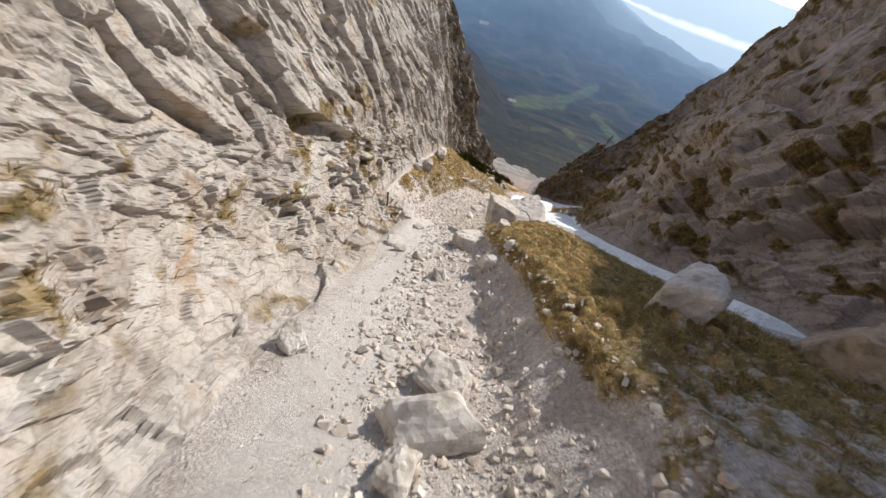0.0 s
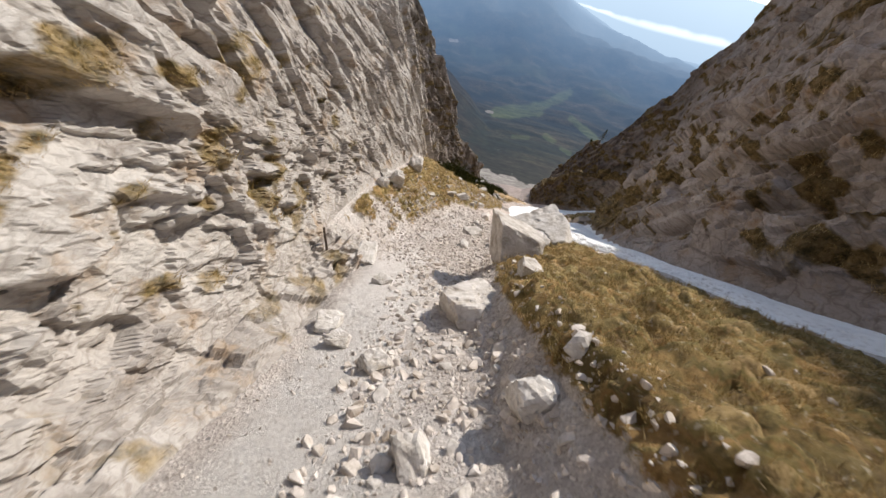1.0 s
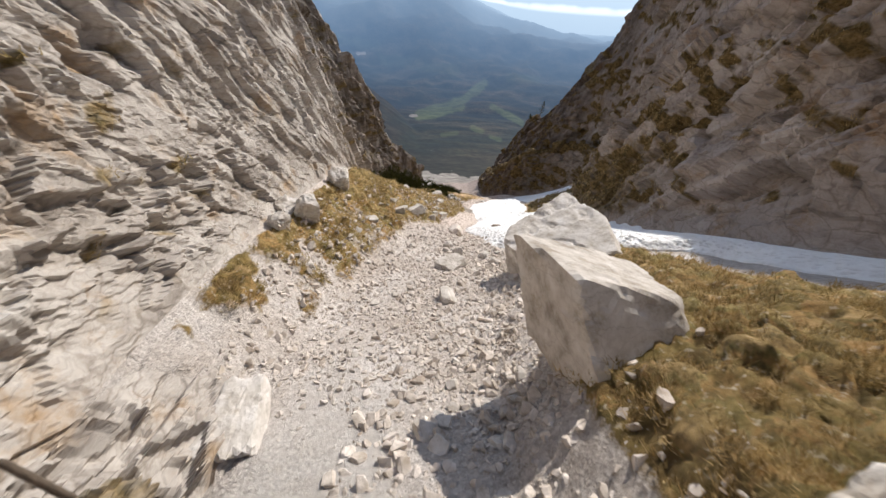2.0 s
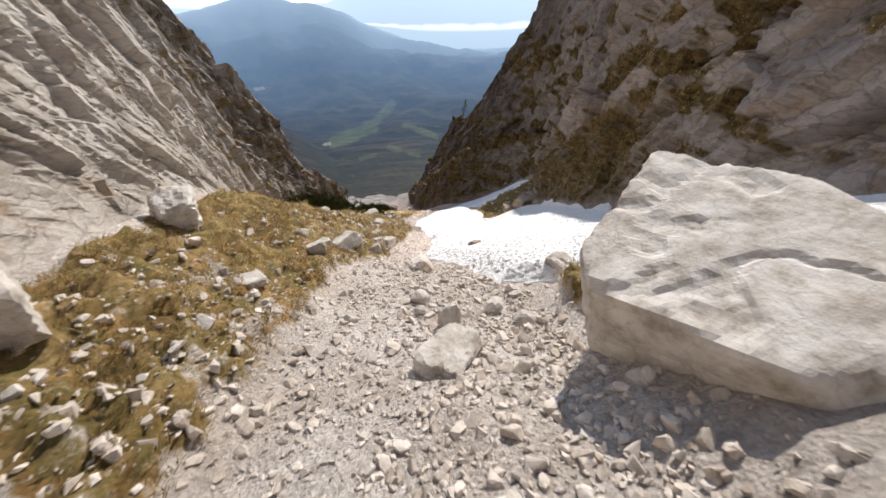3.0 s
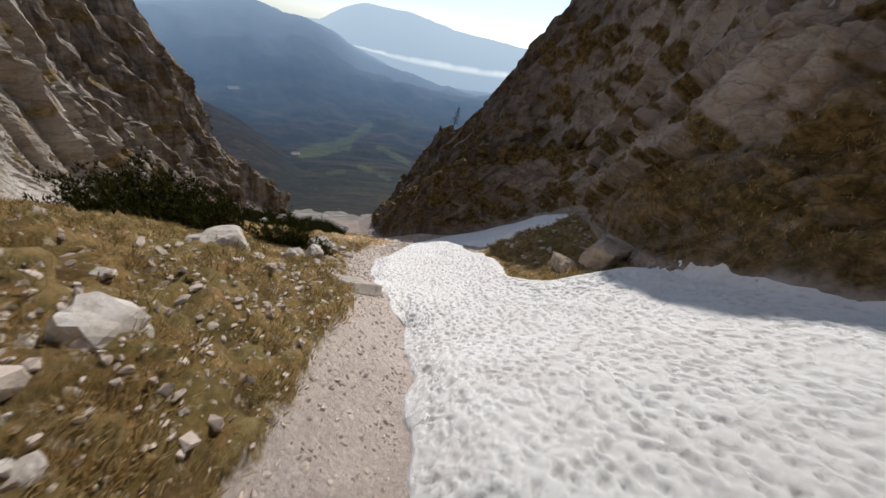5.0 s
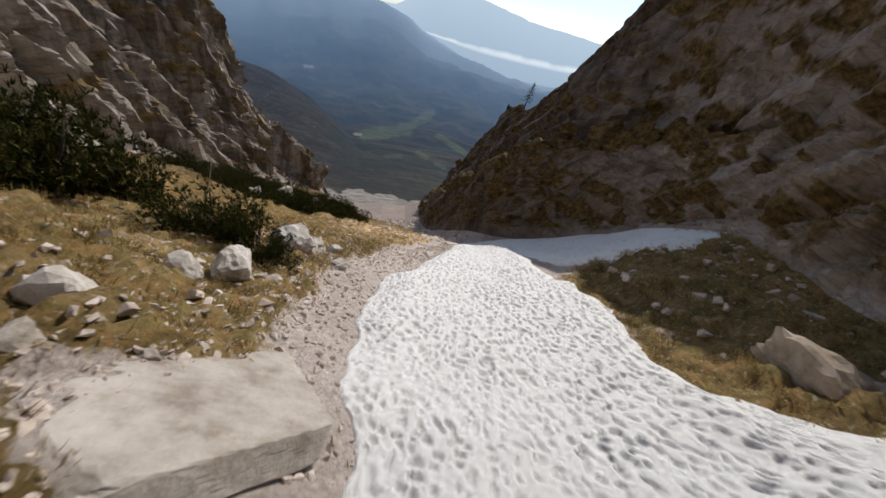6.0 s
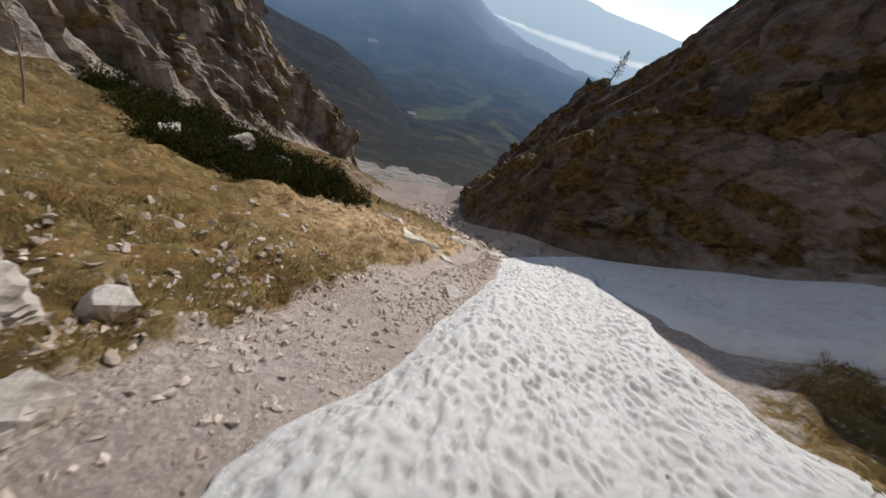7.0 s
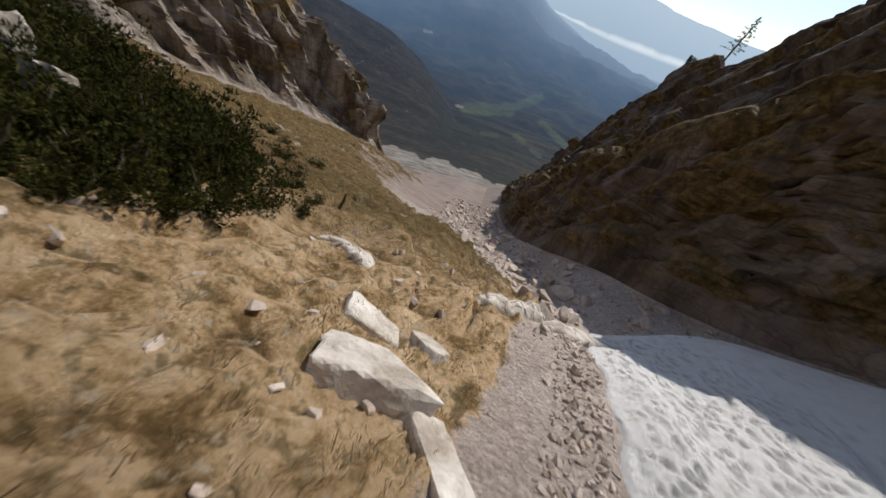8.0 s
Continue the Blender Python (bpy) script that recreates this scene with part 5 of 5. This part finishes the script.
for x, y, w in ((15.2, 59.9, 3.4), (14.2, 59.3, 3.4), (16.2, 60.9, 2.8), (17.0, 61.5, 2.0), (13.3, 60.6, 3.6), (14.8, 61.6, 3.0), (18.8, 58.4, 2.2), (19.7, 58.2, 1.8), (20.3, 57.2, 1.3), (20.5, 56.5, 0.9), (24.3, 67.0, 1.6), (25.1, 67.3, 1.5), (25.9, 67.7, 1.4), (23.4, 66.8, 1.6), (22.5, 66.7, 1.7), (24.6, 68.0, 1.6), (25.6, 68.5, 1.4), (26.3, 68.8, 1.2), (25.2, 68.9, 1.7), (24.0, 68.6, 1.9), (23.2, 68.0, 1.8), (12.0, 61.5, 2.6), (20.6, 67.6, 1.8), (21.5, 67.4, 1.7), (22.4, 67.5, 1.7), (23.3, 67.4, 1.7), (24.1, 67.7, 1.5)):
    plant(x, y, w * (1.15 if y < 63 else 1.0), 1.3 if y < 63 else 1.0)
rng = np.random.RandomState(77)
for k in range(60):
    f, g = rng.uniform(0, 1), rng.uniform(0, 1)
    x, y = 20.6 + 5.0 * f - 2.6 * g * (1 - f), 66.7 + 1.4 * f ** 2 + 6.0 * g * (1 - 0.35 * f)
    if min(math.hypot(x - a, y - b + 0.5) for a, b in ((20.4, 69.0), (22.1, 71.0), (23.6, 69.5))) > 0.9:
        plant(x, y, rng.uniform(1.2, 1.9), rng.uniform(0.8, 1.1))
for k in range(34):
    f, g = rng.uniform(0, 1), rng.uniform(0, 1)
    x = 16.5 + 8.4 * f + 1.6 * g * (1 - 0.4 * f)
    y = 74.6 - 6.4 * f + 5.0 * g * (1 - 0.55 * f)
    plant(x, y, rng.uniform(1.5, 2.5), 0.85)
for k in range(14):
    f = (k + 0.5) / 14
    plant(15.2 + 9.5 * f + rng.uniform(-0.4, 0.4), 77.2 - 5.6 * f + rng.uniform(-0.8, 0.8), rng.uniform(1.8, 2.6), 0.95)
for x, y, w in ((25.7, 74.4, 1.0), (26.5, 71.0, 0.85), (27.1, 70.6, 0.5), (26.4, 72.3, 0.8), (26.9, 69.4, 0.7), (26.6, 76.2, 0.8), (24.2, 80.5, 1.0), (27.6, 75.0, 0.6), (24.6, 76.8, 0.6), (27.9, 72.6, 0.4), (25.0, 79.0, 0.8)):
    plant(x, y, w)

# ---- larch on the ridge, post by the trail ----


def larch(x, y, z, h, seed, lean):
    r = np.random.RandomState(seed)
    top = tagged(new("larch"), "small sparse dark larch leaning on the ridge", "tree")
    top.matrix_basis = pose(x, y, z, *lean, 0)
    v, f = tube([(0, 0, -0.3), (0.02, 0.03, h * 0.4), (0.05, 0, h * 0.75), (0.03, 0.02, h)], (0.09, 0.07, 0.04, 0.01))
    part("trunk", mesh_of("trunk", v, f, BARK), top)
    tips, ways = [], []
    for k in range(34):
        q = 0.15 + 0.8 * k / 34
        a = k * 2.4
        reach = h * 0.34 * (1.05 - q) * r.uniform(0.6, 1.2)
        end = (reach * math.cos(a), reach * math.sin(a), h * q + r.uniform(-0.1, 0.12) * reach)
        v, f = tube([(0, 0, h * q), (end[0] * 0.5, end[1] * 0.5, h * q - 0.03 * reach), end], (0.02, 0.014, 0.005), 4)
        part("branch", mesh_of("branch", v, f, BARK), top)
        for j in range(12):
            u = r.uniform(0.3, 1.0)
            tips.append([end[0] * u, end[1] * u, h * q * (1 - u) + end[2] * u])
            ways.append(r.normal(size=3))
    tips, ways = np.array(tips), np.array(ways)
    v = sprays(tips, ways / np.linalg.norm(ways, axis=1)[:, None], 0.16, seed, 4)
    part("crown", mesh_of("crown", v, np.arange(len(v)).reshape(-1, 3), NEEDLES), top)
    return top


def on_ridge(y, back=0.0):
    r = int(np.argmin(np.abs(Y - y)))
    c = sum(STEPS[:11])
    k = c - 8 + int(np.argmax(D[r, c - 8:c + 8, 2]))
    return D[r, k, 0] + back, Y[r], D[r, k, 2]


x, y, z = on_ridge(94.5)
larch(x, y, z - 0.1, 3.4, 9, (0, 9))
x, y, z = on_ridge(96)
m = pose(x - 0.4, y, z - 0.2) @ Matrix.Diagonal((0.8, 0.8, 0.5, 1))
copy_thing(PINES[1], m).matrix_basis = m
x, y, z = on_ridge(97.5)
larch(x, y, z, 1.3, 10, (0, -8))
PALE_BARK = material("pale_bark", (0.36, 0.31, 0.26), 0.9, lambda t, b: t.links.new(ramp(t, grain(t, 20.0, 5), (0.3, (0.22, 0.18, 0.15)), (0.7, (0.46, 0.41, 0.36))), b.inputs["Base Color"]))


def sapling(x, y, h, seed, lean):
    """A thin bare young tree with a few upward twigs."""
    r = np.random.RandomState(seed)
    top = tagged(new("sapling"), "thin bare young tree with pale bark on turf", "tree")
    top.matrix_basis = pose(x, y, float(ground_z([x], [y])[0]), *lean, 0)
    line = [np.array([0.12 * math.sin(2.2 * q), 0.05 * math.sin(5 * q), h * q]) for q in (-0.08, 0.25, 0.5, 0.75, 1.0)]
    v, f = tube(line, (0.03, 0.025, 0.019, 0.012, 0.004), 6)
    part("trunk", mesh_of("trunk", v, f, PALE_BARK), top)
    for k in range(9):
        q = 0.3 + 0.65 * k / 9
        p = np.array([0.12 * math.sin(2.2 * q), 0.05 * math.sin(5 * q), h * q])
        a, l = r.uniform(0, 6.28), h * r.uniform(0.14, 0.28) * (1.2 - q)
        e = p + np.array([math.cos(a) * l, math.sin(a) * l, l * 0.9])
        v, f = tube([p, (p + e) / 2 + r.normal(0, 0.02, 3), e], (0.011, 0.007, 0.003), 4)
        part("branch", mesh_of("branch", v, f, PALE_BARK), top)
    return top


sapling(18.4, 66.6, 2.3, 31, (0, 8))
POST = material("weathered_post", (0.12, 0.09, 0.065), 0.9,
                lambda t, b: t.links.new(ramp(t, grain(t, 9.0, 6, 0.6, (6, 6, 0.6)), (0.3, (0.05, 0.04, 0.03)), (0.7, (0.17, 0.13, 0.10))), b.inputs["Base Color"]))
v, f = tube([(0, 0, -0.3), (0.01, 0, 0.5), (0.0, 0.02, 1.3), (0.0, 0.02, 1.36)], (0.055, 0.055, 0.05, 0.03), 8)
post = tagged(new("trail_post", mesh_of("trail_post", v, f, POST)), "thin dark weathered post beside the trail", "post")
post.matrix_basis = pose(0.1, 21.75, float(ground_z([0.1], [21.75])[0]), 2, -3, 0)

v, f = tube([(0, 0, -0.1), (0.03, 0, 0.12), (0.12, 0.02, 0.28), (0.14, 0.02, 0.45)], (0.05, 0.042, 0.032, 0.015), 7)
stump = tagged(new("dead_stem", mesh_of("dead_stem", v, f, BARK)), "short bent dark dead stem standing in dry turf", "stump")
stump.matrix_basis = pose(27.6, 70.4, float(ground_z([27.6], [70.4])[0]), 0, 0, 20)
